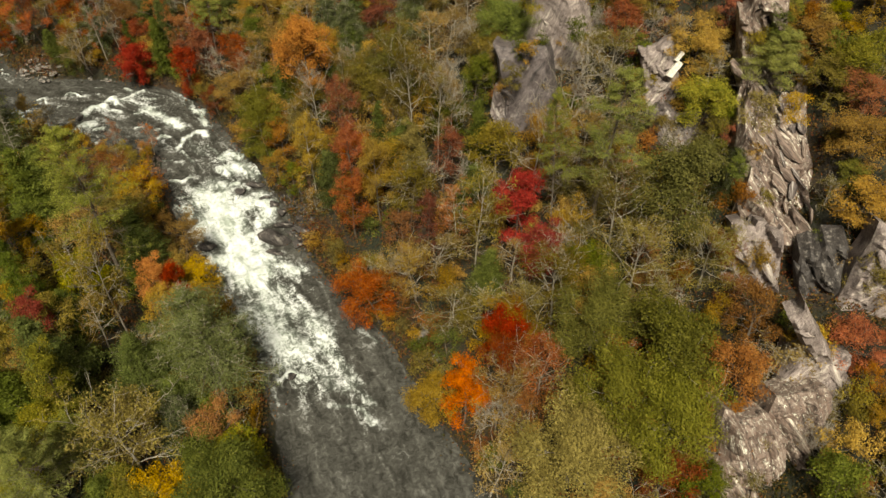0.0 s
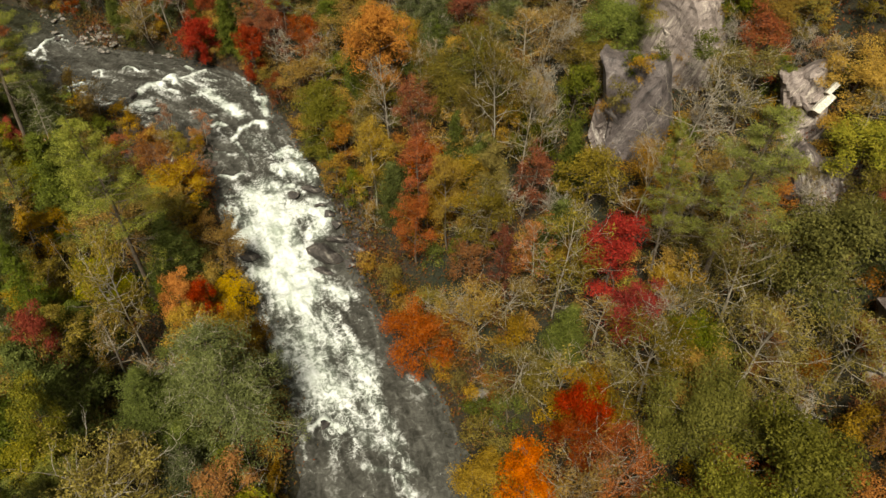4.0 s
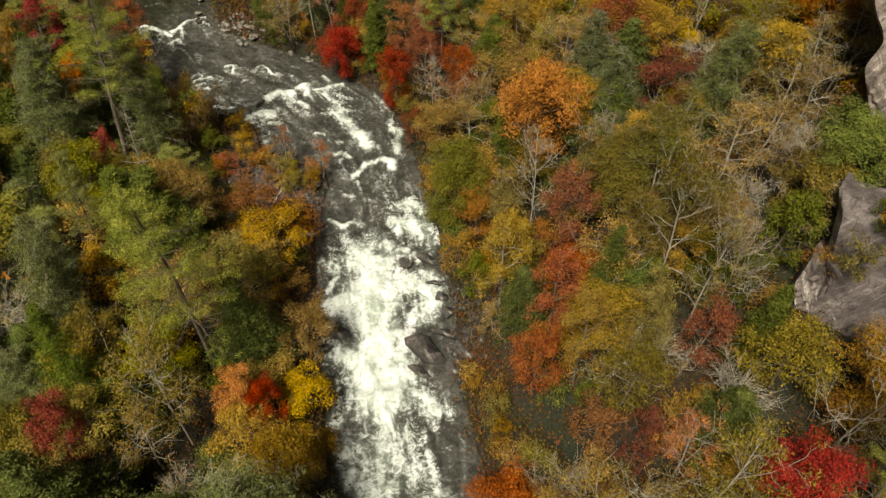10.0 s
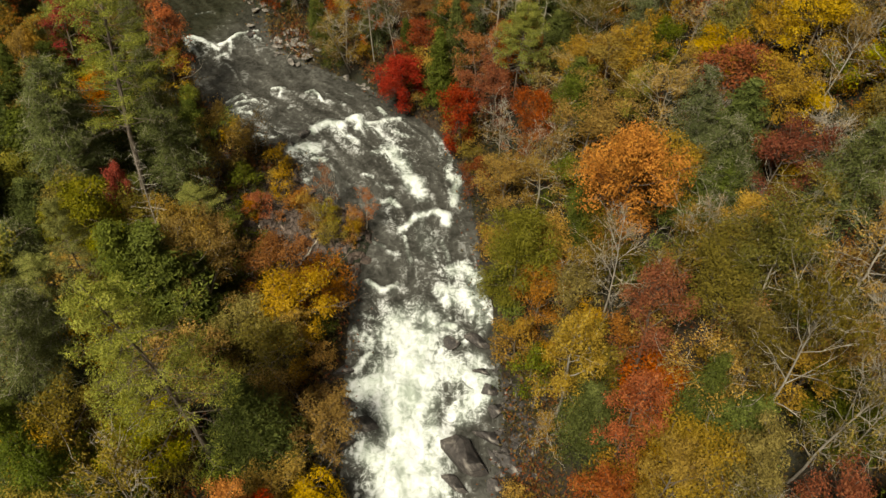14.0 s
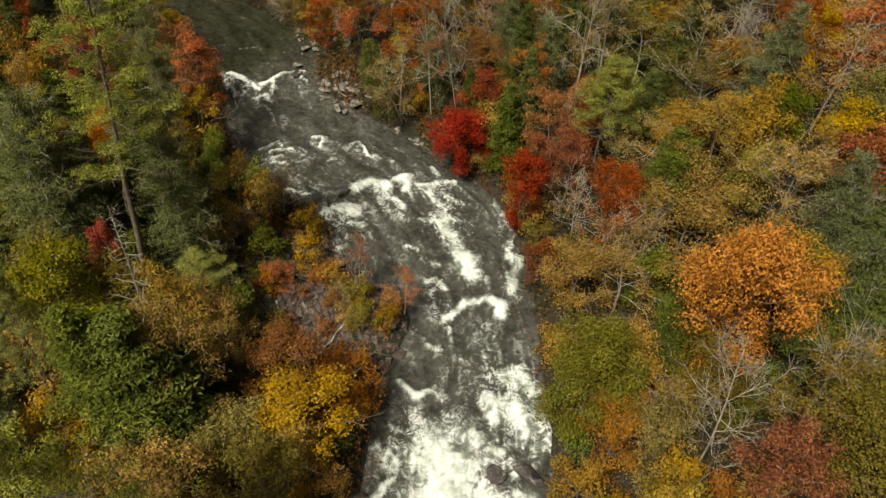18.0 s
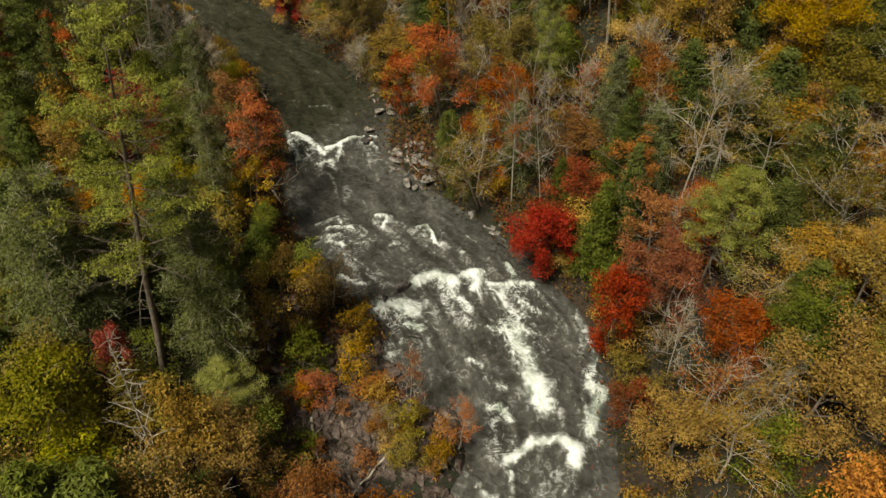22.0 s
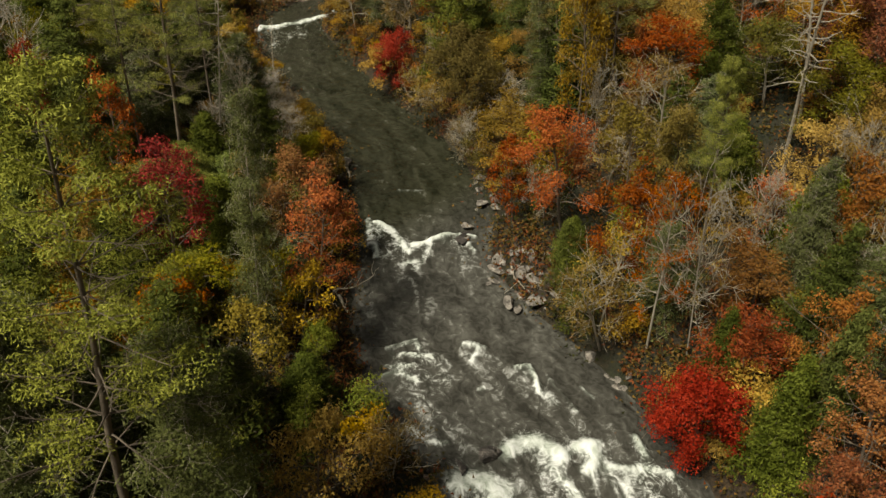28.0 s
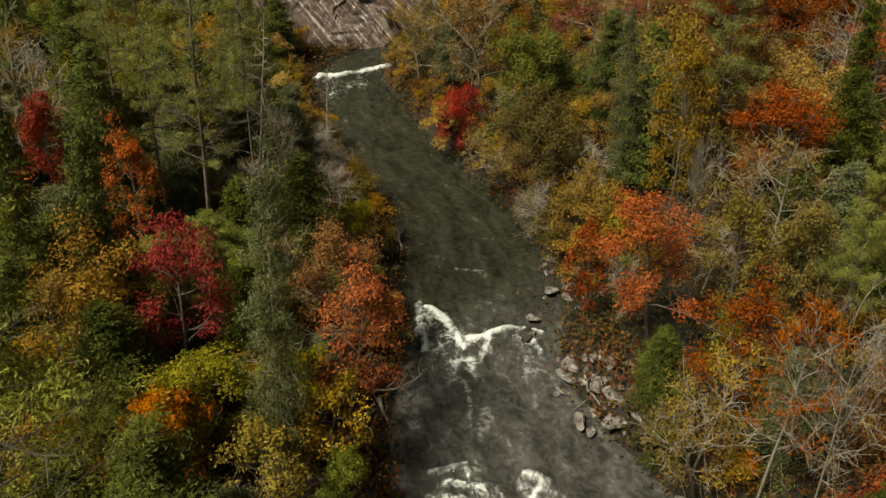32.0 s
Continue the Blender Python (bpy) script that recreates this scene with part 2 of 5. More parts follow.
# from clear water through pale green, air-filled water to thick foam
white = ramp(tree, total.outputs[0], [(0.28, (0, 0, 0)), (0.48, (0.20, 0.20, 0.20)), (0.64, (0.68, 0.68, 0.68)), (0.86, (1, 1, 1))])
half = add(tree, "ShaderNodeMath", [(lift.outputs[0], 0)], operation="MULTIPLY")
half.inputs[1].default_value = 0.5
# base tones carry sky reflection below the weir and tree shade in the pool
pool = ramp(tree, half.outputs[0], [(0.36, (0.010, 0.011, 0.006)), (0.66, (0.042, 0.042, 0.027))])
sky_grey = ramp(tree, half.outputs[0], [(0.38, (0.026, 0.025, 0.021)), (0.50, (0.054, 0.052, 0.045)), (0.64, (0.105, 0.102, 0.09))])
sky_sheen = add(tree, "ShaderNodeAttribute")
sky_sheen.attribute_name = "sky_sheen"
aerated = ramp(tree, foam.outputs["Fac"], [(0.18, (0, 0, 0)), (0.8, (0.75, 0.75, 0.75))])
deep = blend(tree, aerated, blend(tree, sky_sheen.outputs["Fac"], pool, sky_grey), (0.15, 0.165, 0.14))
froth = ramp(tree, half.outputs[0], [(0.38, (0.30, 0.335, 0.285)), (0.47, (0.46, 0.49, 0.45)), (0.56, (0.60, 0.62, 0.60)), (0.66, (0.68, 0.69, 0.69))])
tree.links.new(blend(tree, white, deep, froth), shader.inputs["Base Color"])
gloss = ramp(tree, total.outputs[0], [(0.2, (0.12, 0.12, 0.12)), (0.7, (0.85, 0.85, 0.85))])
tree.links.new(gloss, shader.inputs["Roughness"])
shader.inputs["IOR"].default_value = 1.33
shader.inputs["Specular IOR Level"].default_value = 0.4
bump(tree, shader, lift.outputs[0], 0.6, 0.2)

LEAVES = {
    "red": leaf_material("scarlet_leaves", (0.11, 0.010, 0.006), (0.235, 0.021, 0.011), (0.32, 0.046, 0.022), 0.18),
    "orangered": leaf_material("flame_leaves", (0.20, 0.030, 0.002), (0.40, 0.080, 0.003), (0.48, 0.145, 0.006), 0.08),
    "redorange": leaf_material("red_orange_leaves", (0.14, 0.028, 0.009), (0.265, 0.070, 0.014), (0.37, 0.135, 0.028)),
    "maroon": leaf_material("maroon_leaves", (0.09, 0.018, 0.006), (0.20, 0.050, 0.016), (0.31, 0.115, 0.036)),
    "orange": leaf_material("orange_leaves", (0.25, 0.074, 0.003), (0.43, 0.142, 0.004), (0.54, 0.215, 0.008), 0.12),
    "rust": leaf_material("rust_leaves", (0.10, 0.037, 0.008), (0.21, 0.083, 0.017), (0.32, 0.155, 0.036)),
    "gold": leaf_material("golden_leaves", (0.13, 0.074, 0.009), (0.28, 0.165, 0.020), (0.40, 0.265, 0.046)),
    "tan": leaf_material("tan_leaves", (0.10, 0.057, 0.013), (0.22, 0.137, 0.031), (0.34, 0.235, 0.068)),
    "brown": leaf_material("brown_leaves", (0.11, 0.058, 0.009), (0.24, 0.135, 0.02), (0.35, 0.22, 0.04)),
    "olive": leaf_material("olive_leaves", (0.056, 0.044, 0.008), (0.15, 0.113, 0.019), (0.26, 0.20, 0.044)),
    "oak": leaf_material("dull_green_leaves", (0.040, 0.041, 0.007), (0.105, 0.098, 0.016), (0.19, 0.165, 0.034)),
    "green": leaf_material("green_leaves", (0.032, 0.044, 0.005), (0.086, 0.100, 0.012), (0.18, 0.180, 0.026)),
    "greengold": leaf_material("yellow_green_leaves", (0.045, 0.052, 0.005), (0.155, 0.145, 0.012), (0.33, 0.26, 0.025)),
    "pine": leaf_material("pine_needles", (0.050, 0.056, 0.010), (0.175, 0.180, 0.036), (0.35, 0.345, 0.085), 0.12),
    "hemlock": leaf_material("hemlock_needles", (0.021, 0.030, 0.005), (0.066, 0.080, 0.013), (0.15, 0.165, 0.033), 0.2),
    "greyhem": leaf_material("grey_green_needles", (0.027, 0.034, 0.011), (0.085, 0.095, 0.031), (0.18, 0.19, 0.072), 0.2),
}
BARK = bark_material("grey_brown_bark", (0.06, 0.045, 0.032), (0.19, 0.15, 0.11))
PALE_BARK = bark_material("pale_bark", (0.17, 0.14, 0.108), (0.42, 0.375, 0.30))
ROCK = rock_material("gorge_rock", (0.02, 0.015, 0.013), (0.14, 0.11, 0.10), (0.44, 0.39, 0.35), (0.085, 0.06, 0.05))
PALE_ROCK = rock_material("pale_slab_rock", (0.09, 0.067, 0.060), (0.30, 0.243, 0.220), (0.58, 0.505, 0.43), (0.19, 0.147, 0.13), 0.42, 0.3, -0.75, 0.14)
WET_ROCK = rock_material("wet_river_rock", (0.015, 0.012, 0.011), (0.06, 0.050, 0.045), (0.27, 0.24, 0.21), (0.035, 0.028, 0.024), 0.9)
GREY_STONE = rock_material("grey_boulder", (0.06, 0.052, 0.045), (0.21, 0.185, 0.16), (0.42, 0.38, 0.335), (0.11, 0.088, 0.072), 0.9)

SCRUB, tree, shader = nodes_of("undergrowth_leaves")
geo = tree.nodes.new("ShaderNodeNewGeometry")
tone = add(tree, "ShaderNodeMath", [(geo.outputs["Random Per Island"], 0)], operation="MULTIPLY")
tone.inputs[1].default_value = 0.5
kindred = add(tree, "ShaderNodeMath", [(noise_at(tree, 0.16, 3, 0.6), 0), (tone.outputs[0], 1)], operation="ADD")
colour = ramp(tree, kindred.outputs[0], [(0.32, (0.010, 0.014, 0.003)), (0.52, (0.028, 0.030, 0.006)), (0.66, (0.055, 0.038, 0.010)), (0.82, (0.12, 0.072, 0.017)), (0.95, (0.12, 0.036, 0.011))])
tree.links.new(colour, shader.inputs["Base Color"])
shader.inputs["Roughness"].default_value, shader.inputs["Specular IOR Level"].default_value = 0.6, 0.1
STRIPED_ROCK = rock_material("striped_cliff_rock", (0.035, 0.022, 0.017), (0.24, 0.175, 0.14), (0.66, 0.58, 0.48), (0.17, 0.11, 0.082), 0.7, 1.0)
GREY_SLAB = rock_material("grey_slab_rock", (0.045, 0.036, 0.035), (0.14, 0.113, 0.108), (0.28, 0.24, 0.222), (0.085, 0.066, 0.063), 0.5, 0.3, -0.6, 0.16)
FRESH_ROCK = rock_material("fresh_scar_rock", (0.5, 0.45, 0.38), (0.74, 0.69, 0.6), (0.8, 0.77, 0.7), (0.62, 0.55, 0.46), 0.9)
END_CLIFF = rock_material("dark_striped_cliff", (0.018, 0.011, 0.009), (0.13, 0.085, 0.068), (0.62, 0.54, 0.45), (0.10, 0.058, 0.043), 0.9, 1.0, 0.0, 0.06)
BAR_ROCK = rock_material("reddish_bar_rock", (0.025, 0.017, 0.013), (0.085, 0.058, 0.044), (0.23, 0.172, 0.135), (0.055, 0.035, 0.025), 0.9)
# crests and tongues of white water: half width, how white, and the line they follow
RAPIDS = []
RAPIDS.append((0.79, 1, [(-144.8, 126.7), (-142.7, 131.8), (-141.9, 137.0), (-140.2, 141.7)]))
RAPIDS.append((1.01, 0.5, [(-140.3, 125.3), (-128.4, 121.4), (-117.6, 116.9)]))
RAPIDS.append((0.42, 0.8, [(-93.8, 115.7), (-91.2, 114.5), (-89.1, 113.6)]))
RAPIDS.append((0.37, 0.95, [(-93.2, 116.1), (-91.4, 116.7), (-89.0, 116.7), (-87.5, 116.4)]))
RAPIDS.append((0.35, 0.9, [(-86.6, 115.1), (-86.2, 116.3)]))
RAPIDS.append((0.41, 0.95, [(-88.0, 117.3), (-87.6, 119.1), (-87.1, 120.7)]))
RAPIDS.append((0.71, 0.45, [(-87.2, 118.5), (-85.1, 115.6)]))
RAPIDS.append((0.30, 0.9, [(-87.2, 120.9), (-85.5, 122.7)]))
RAPIDS.append((0.31, 0.5, [(-85.1, 121.8), (-83.9, 121.3)]))
RAPIDS.append((0.97, 0.2, [(-84.5, 115.0), (-80.3, 113.2)]))
RAPIDS.append((0.30, 0.8, [(-78.8, 107.7), (-78.3, 108.9), (-78.0, 110.2), (-77.0, 109.9)]))
RAPIDS.append((0.30, 0.75, [(-77.4, 108.2), (-76.4, 109.1), (-75.5, 110.3)]))
RAPIDS.append((0.30, 0.75, [(-76.3, 105.8), (-76.1, 106.9), (-74.4, 107.7)]))
RAPIDS.append((0.30, 0.55, [(-75.1, 112.9), (-74.1, 113.7), (-73.2, 112.4)]))
RAPIDS.append((0.30, 0.85, [(-70.6, 114.7), (-70.1, 115.7), (-68.7, 115.3), (-67.5, 114.5)]))
RAPIDS.append((0.30, 0.55, [(-65.9, 117.5), (-64.7, 117.5)]))
RAPIDS.append((0.30, 0.7, [(-70.7, 110.9), (-70.5, 111.2)]))
RAPIDS.append((0.34, 0.25, [(-74.6, 109.6), (-72.5, 109.8)]))
RAPIDS.append((0.34, 0.35, [(-96.1, 121.2), (-94.8, 123.0)]))
RAPIDS.append((0.36, 0.3, [(-103.8, 120.0), (-100.7, 120.8)]))
RAPIDS.append((0.30, 0.3, [(-74.4, 112.1), (-71.8, 114.8)]))
RAPIDS.append((0.30, 0.6, [(-77.1, 106.7), (-75.6, 108.3)]))
RAPIDS.append((0.30, 0.5, [(-75.1, 113.3), (-73.8, 114.2)]))
RAPIDS.append((0.30, 0.3, [(-68.3, 116.1), (-64.3, 115.5)]))
RAPIDS.append((0.68, 0.22, [(-77.4, 110.4), (-73.5, 110.5)]))
RAPIDS.append((0.36, 0.6, [(-70.9, 104.5), (-69.5, 104.9), (-68.2, 106.0)]))
RAPIDS.append((0.82, 1, [(-64.9, 109.1), (-64.2, 111.3), (-62.6, 111.7)]))
RAPIDS.append((0.67, 1, [(-62.0, 113.3), (-61.6, 114.6), (-60.3, 112.7)]))
RAPIDS.append((0.71, 0.55, [(-62.3, 110.8), (-59.2, 110.4)]))
RAPIDS.append((0.90, 1, [(-65.2, 104.8), (-63.7, 105.9), (-62.5, 107.0)]))
RAPIDS.append((0.64, 0.8, [(-62.0, 105.0), (-60.8, 105.3)]))
RAPIDS.append((0.39, 0.8, [(-63.6, 101.4), (-62.7, 100.2), (-61.4, 100.1), (-60.3, 101.6)]))
RAPIDS.append((0.42, 0.55, [(-61.9, 97.7), (-61.6, 98.7)]))
RAPIDS.append((0.51, 0.8, [(-59.6, 113.8), (-58.2, 116.0), (-56.8, 116.9)]))
RAPIDS.append((0.67, 0.5, [(-58.2, 114.4), (-56.6, 112.8), (-55.1, 113.4)]))
RAPIDS.append((0.48, 0.8, [(-60.2, 117.4), (-58.7, 116.8)]))
RAPIDS.append((0.41, 0.65, [(-55.7, 114.5), (-53.8, 114.8)]))
RAPIDS.append((1.03, 1.05, [(-54.4, 111.7), (-52.1, 110.4), (-49.5, 108.6), (-46.9, 106.7)]))
RAPIDS.append((0.51, 0.35, [(-52.1, 117.8), (-49.9, 115.9), (-48.1, 113.1)]))
RAPIDS.append((0.62, 0.8, [(-46.3, 111.9), (-43.9, 110.4)]))
RAPIDS.append((0.34, 0.6, [(-47.0, 112.0), (-46.9, 114.5)]))
RAPIDS.append((0.33, 0.7, [(-55.2, 106.1), (-53.9, 106.3)]))
RAPIDS.append((0.37, 0.45, [(-52.7, 105.9), (-50.8, 106.1)]))
RAPIDS.append((0.46, 0.8, [(-50.9, 103.5), (-50.1, 104.5), (-48.8, 104.0)]))
RAPIDS.append((0.30, 0.35, [(-59.6, 105.2), (-56.7, 103.8), (-55.3, 103.8)]))
RAPIDS.append((0.49, 0.75, [(-63.9, 100.3), (-62.3, 100.1), (-62.7, 98.6)]))
RAPIDS.append((0.48, 0.7, [(-62.3, 99.9), (-60.5, 101.8)]))
RAPIDS.append((0.56, 0.5, [(-56.5, 109.6), (-53.5, 112.0)]))
RAPIDS.append((0.50, 0.45, [(-50.5, 116.4), (-48.1, 115.0), (-46.1, 112.4)]))
RAPIDS.append((0.71, 0.9, [(-45.8, 111.2), (-44.3, 111.9), (-43.9, 109.5), (-43.1, 107.6)]))
RAPIDS.append((0.66, 0.95, [(-46.2, 101.1), (-46.1, 103.3), (-44.8, 105.5), (-42.9, 105.8), (-42.3, 104.3)]))
RAPIDS.append((1.32, 0.36, [(-43.8, 101.9), (-41.5, 99.8)]))
RAPIDS.append((0.49, 0.55, [(-41.7, 101.8), (-39.4, 100.0)]))
RAPIDS.append((0.44, 0.55, [(-45.5, 100.4), (-43.1, 97.5)]))
RAPIDS.append((0.46, 0.6, [(-51.0, 103.3), (-49.4, 104.5)]))
RAPIDS.append((0.44, 0.5, [(-49.7, 98.3), (-46.8, 97.8)]))
RAPIDS.append((0.49, 0.5, [(-46.1, 97.5), (-44.9, 97.9)]))
RAPIDS.append((0.53, 0.8, [(-45.5, 93.0), (-43.6, 92.5), (-42.6, 94.1)]))
RAPIDS.append((0.41, 0.6, [(-43.8, 89.0), (-42.5, 89.1)]))
RAPIDS.append((0.45, 0.8, [(-42.4, 87.1), (-41.1, 86.5)]))
RAPIDS.append((0.95, 1.05, [(-38.3, 98.5), (-37.2, 99.8), (-35.5, 99.3)]))
RAPIDS.append((0.88, 0.75, [(-37.9, 96.0), (-36.2, 96.6), (-34.1, 97.0), (-33.9, 94.8)]))
RAPIDS.append((0.79, 0.5, [(-32.7, 90.8), (-31.3, 94.2)]))
RAPIDS.append((0.60, 1, [(-35.6, 92.4), (-34.7, 92.5)]))
RAPIDS.append((0.40, 0.4, [(-39.1, 86.9), (-37.7, 86.6)]))
RAPIDS.append((3.32, 1.15, [(-37.2, 89.2), (-35.0, 84.2), (-32.4, 79.4), (-29.4, 74.2)]))
RAPIDS.append((1.46, 1, [(-38.8, 81.8), (-36.2, 83.9)]))
RAPIDS.append((1.56, 0.8, [(-36.4, 95.3), (-35.0, 97.6), (-32.4, 95.6)]))
RAPIDS.append((1.63, 0.85, [(-33.6, 88.3), (-29.6, 88.0)]))
RAPIDS.append((1.27, 0.95, [(-30.4, 90.2), (-28.4, 87.3), (-28.9, 84.3)]))
RAPIDS.append((1.83, 1, [(-35.0, 76.8), (-31.2, 75.0)]))
RAPIDS.append((1.82, 0.9, [(-29.9, 78.9), (-27.3, 76.3)]))
RAPIDS.append((1.16, 0.85, [(-25.0, 75.7), (-22.5, 74.8)]))
RAPIDS.append((2.33, 0.85, [(-29.4, 74.2), (-26.1, 69.1), (-24.3, 64.7)]))
RAPIDS.append((1.85, 0.72, [(-24.7, 69.6), (-21.2, 66.1)]))
RAPIDS.append((1.48, 0.7, [(-31.5, 68.5), (-27.3, 64.1)]))
RAPIDS.append((0.70, 0.7, [(-38.2, 73.5), (-37.9, 74.6)]))
RAPIDS.append((0.69, 0.55, [(-43.6, 86.9), (-41.1, 85.6)]))
RAPIDS.append((0.60, 0.7, [(-40.2, 85.0), (-40.9, 83.0)]))
RAPIDS.append((3.20, 0.66, [(-24.5, 62.3), (-19.3, 60.3)]))
RAPIDS.append((1.42, 0.55, [(-18.4, 67.0), (-16.0, 62.1)]))
RAPIDS.append((0.67, 0.5, [(-26.3, 90.8), (-24.2, 88.3)]))
RAPIDS.append((3.14, 0.72, [(-26.5, 67.1), (-22.0, 59.8)]))
RAPIDS.append((1.96, 0.68, [(-20.3, 67.4), (-16.9, 61.6)]))
RAPIDS.append((1.56, 0.5, [(-16.1, 60.0), (-12.3, 54.7)]))
RAPIDS.append((1.89, 0.58, [(-20.6, 59.8), (-15.3, 55.5)]))
RAPIDS.append((0.54, 1, [(-22.2, 55.2), (-20.9, 56.6), (-18.3, 55.5)]))
RAPIDS.append((0.54, 0.4, [(-22.8, 54.3), (-21.8, 51.6)]))
RAPIDS.append((0.60, 0.5, [(-14.9, 51.5), (-11.3, 51.2), (-8.8, 48.9)]))
RAPIDS.append((0.91, 0.32, [(-12.5, 55.6), (-9.7, 51.5)]))
RAPIDS.append((0.71, 0.22, [(-6.3, 44.3), (-4.7, 43.9)]))
RAPIDS.append((0.60, 0.25, [(-20.8, 50.1), (-20.0, 48.5)]))
RAPIDS.append((0.48, 0.5, [(-12.3, 63.9), (-9.3, 61.7)]))
# single rocks that stand out: x, y, size, height share, turn, length share, stone
ROCKS = [
    (-65.5, 107.7, 1.5, .8, 87, 1.1, "wet"),
    (-64.4, 102.0, 1.7, .6, 134, 1.3, "grey"),
    (-65.3, 107.8, 1.5, .9, 95, 1.1, "wet"),
    (-64.0, 102.0, 1.6, .7, 142, 1.2, "grey"),
    (-65.7, 105.4, 1.1, .6, 9, 1.3, "wet"),
    (-60.3, 104.4, 1.0, .6, 56, 1.3, "wet"),
    (-64.4, 98.0, 1.4, .5, 103, 1.4, "bar"),
    (-88.8, 126.3, 1.4, .7, 150, 1.2, "grey"),
    (-86.8, 127.0, 1.2, .6, 17, 1.2, "grey"),
    (-86.9, 123.1, 1.0, .6, 64, 1.2, "grey"),
    (-85.8, 121.6, 1.4, .3, 111, 2.4, "wet"),
    (-80.3, 122.9, 0.9, .7, 158, 1.2, "grey"),
    (-79.4, 123.6, 0.9, .7, 25, 1.3, "grey"),
    (-79.9, 121.2, 1.2, .6, 72, 1.4, "grey"),
    (-79.7, 123.4, 1.1, .7, 119, 1.2, "grey"),
    (-76.2, 119.0, 1.4, .6, 166, 1.4, "grey"),
    (-76.1, 122.1, 1.8, .6, 33, 1.6, "grey"),
    (-74.7, 121.4, 1.6, .6, 80, 1.6, "grey"),
    (-75.4, 119.3, 0.9, .5, 127, 1.4, "grey"),
    (-76.8, 124.2, 1.1, .5, 174, 1.4, "grey"),
    (-79.4, 120.0, 0.9, .4, 41, 1.6, "grey"),
    (-80.6, 100.5, 1.1, .5, 88, 1.6, "grey"),
    (-103.9, 118.5, 2.3, .5, 135, 1.4, "grey"),
    (-109.1, 115.8, 1.4, .9, 2, 1.1, "grey"),
    (-2.3, 61.3, 2.9, 1.0, 49, 1.1, "grey"),
    (-20.5, 56.0, 1.6, .5, 96, 1.3, "wet"),
    (-26.0, 80.2, 3.9, 0.95, 10, 1.35, "wet"),
    (-21.8, 82.0, 2.5, 0.50, 5, 1.70, "wet"),
    (-25.3, 83.5, 2.1, 0.80, 25, 1.50, "wet"),
    (-26.2, 86.2, 1.7, 0.90, 60, 1.30, "wet"),
    (-27.7, 87.8, 1.6, 0.90, 15, 1.30, "wet"),
    (-26.5, 89.5, 1.4, 0.80, 80, 1.30, "wet"),
    (-29.3, 89.3, 1.3, 0.80, 40, 1.40, "wet"),
    (-31.1, 92.0, 1.9, 0.70, 20, 1.60, "wet"),
    (-33.3, 90.5, 1.6, 0.60, 150, 1.40, "wet"),
    (-36.6, 78.5, 2.3, 0.90, 30, 1.30, "wet"),
    (-37.3, 76.1, 1.6, 0.90, 70, 1.20, "wet"),
    (-36.7, 72.9, 1.4, 0.90, 110, 1.10, "wet"),
    (-33.4, 67.2, 2.2, 0.70, 160, 1.60, "wet"),
    (-25.9, 77.8, 1.6, 0.50, 8, 1.80, "wet"),
    (-24.9, 87.4, 1.5, 0.90, 50, 1.40, "wet"),
    (-23.1, 84.7, 1.7, 0.80, 100, 1.50, "wet"),
    (-22.7, 79.7, 1.8, 0.70, 30, 1.50, "wet"),
    (-41.7, 82.4, 1.4, 0.70, 45, 1.40, "wet"),
    (-35.3, 70.3, 1.4, 0.80, 85, 1.20, "wet"),
]


# ---- meshes ----
def mesh_of(name, verts, faces, mats, smooth_shaded=False):
    me = bpy.data.meshes.new(name)
    me.from_pydata(np.asarray(verts).tolist(), [], faces.tolist() if hasattr(faces, "tolist") else faces)
    for m in (mats if isinstance(mats, (list, tuple)) else [mats]):
        me.materials.append(m)
    if smooth_shaded:
        me.polygons.foreach_set("use_smooth", [True] * len(me.polygons))
    me.update()
    return me


def sheet_faces(rows, cols):
    i = np.arange(rows - 1)[:, None] * cols + np.arange(cols - 1)[None, :]
    return np.stack([i, i + 1, i + cols + 1, i + cols], -1).reshape(-1, 4)


# ---- ground: one sheet, fine in the gorge and wide-meshed towards the horizon ----
def graded(lo, hi, fine, far):
    inner = np.arange(lo, hi + fine, fine)
    steps = fine * 1.22 ** np.arange(1, 60)
    outer = np.cumsum(steps)
    outer = outer[outer < far]
    return np.r_[lo - outer[::-1], inner, inner[-1] + outer]


gx, gy = graded(-185, 75, 1.2, 2600), graded(20, 200, 1.2, 2600)
X, Y = np.meshgrid(gx, gy)
Z = land(X.ravel(), Y.ravel())
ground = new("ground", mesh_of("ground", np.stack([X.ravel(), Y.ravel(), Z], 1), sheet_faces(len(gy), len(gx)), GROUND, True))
tagged(ground, "gorge slopes covered in brown fallen leaves", "ground", kind="structure")

# ---- river ----
start, end = 190, len(STREAM) - 4
at = np.arange(start, end, 0.5)
mid = np.stack([np.interp(at, np.arange(len(STREAM)), STREAM[:, j]) for j in range(4)], 1)
side = np.stack([np.interp(at, np.arange(len(STREAM)), SIDE[:, j]) for j in range(2)], 1)
side /= np.linalg.norm(side, axis=1)[:, None]
across = np.linspace(-1.18, 1.18, 84)
PX = mid[:, 0, None] + side[:, 0, None] * across[None] * mid[:, 2, None]
PY = mid[:, 1, None] + side[:, 1, None] * across[None] * mid[:, 2, None]
S = np.repeat((at * 0.5)[:, None], len(across), 1)
A = across[None] * mid[:, 2, None]
white = np.zeros_like(PX)
warp_x, warp_y = 0.5 * wobble(PX, PY, 1.6, 31), 0.5 * wobble(PX, PY, 1.6, 32)
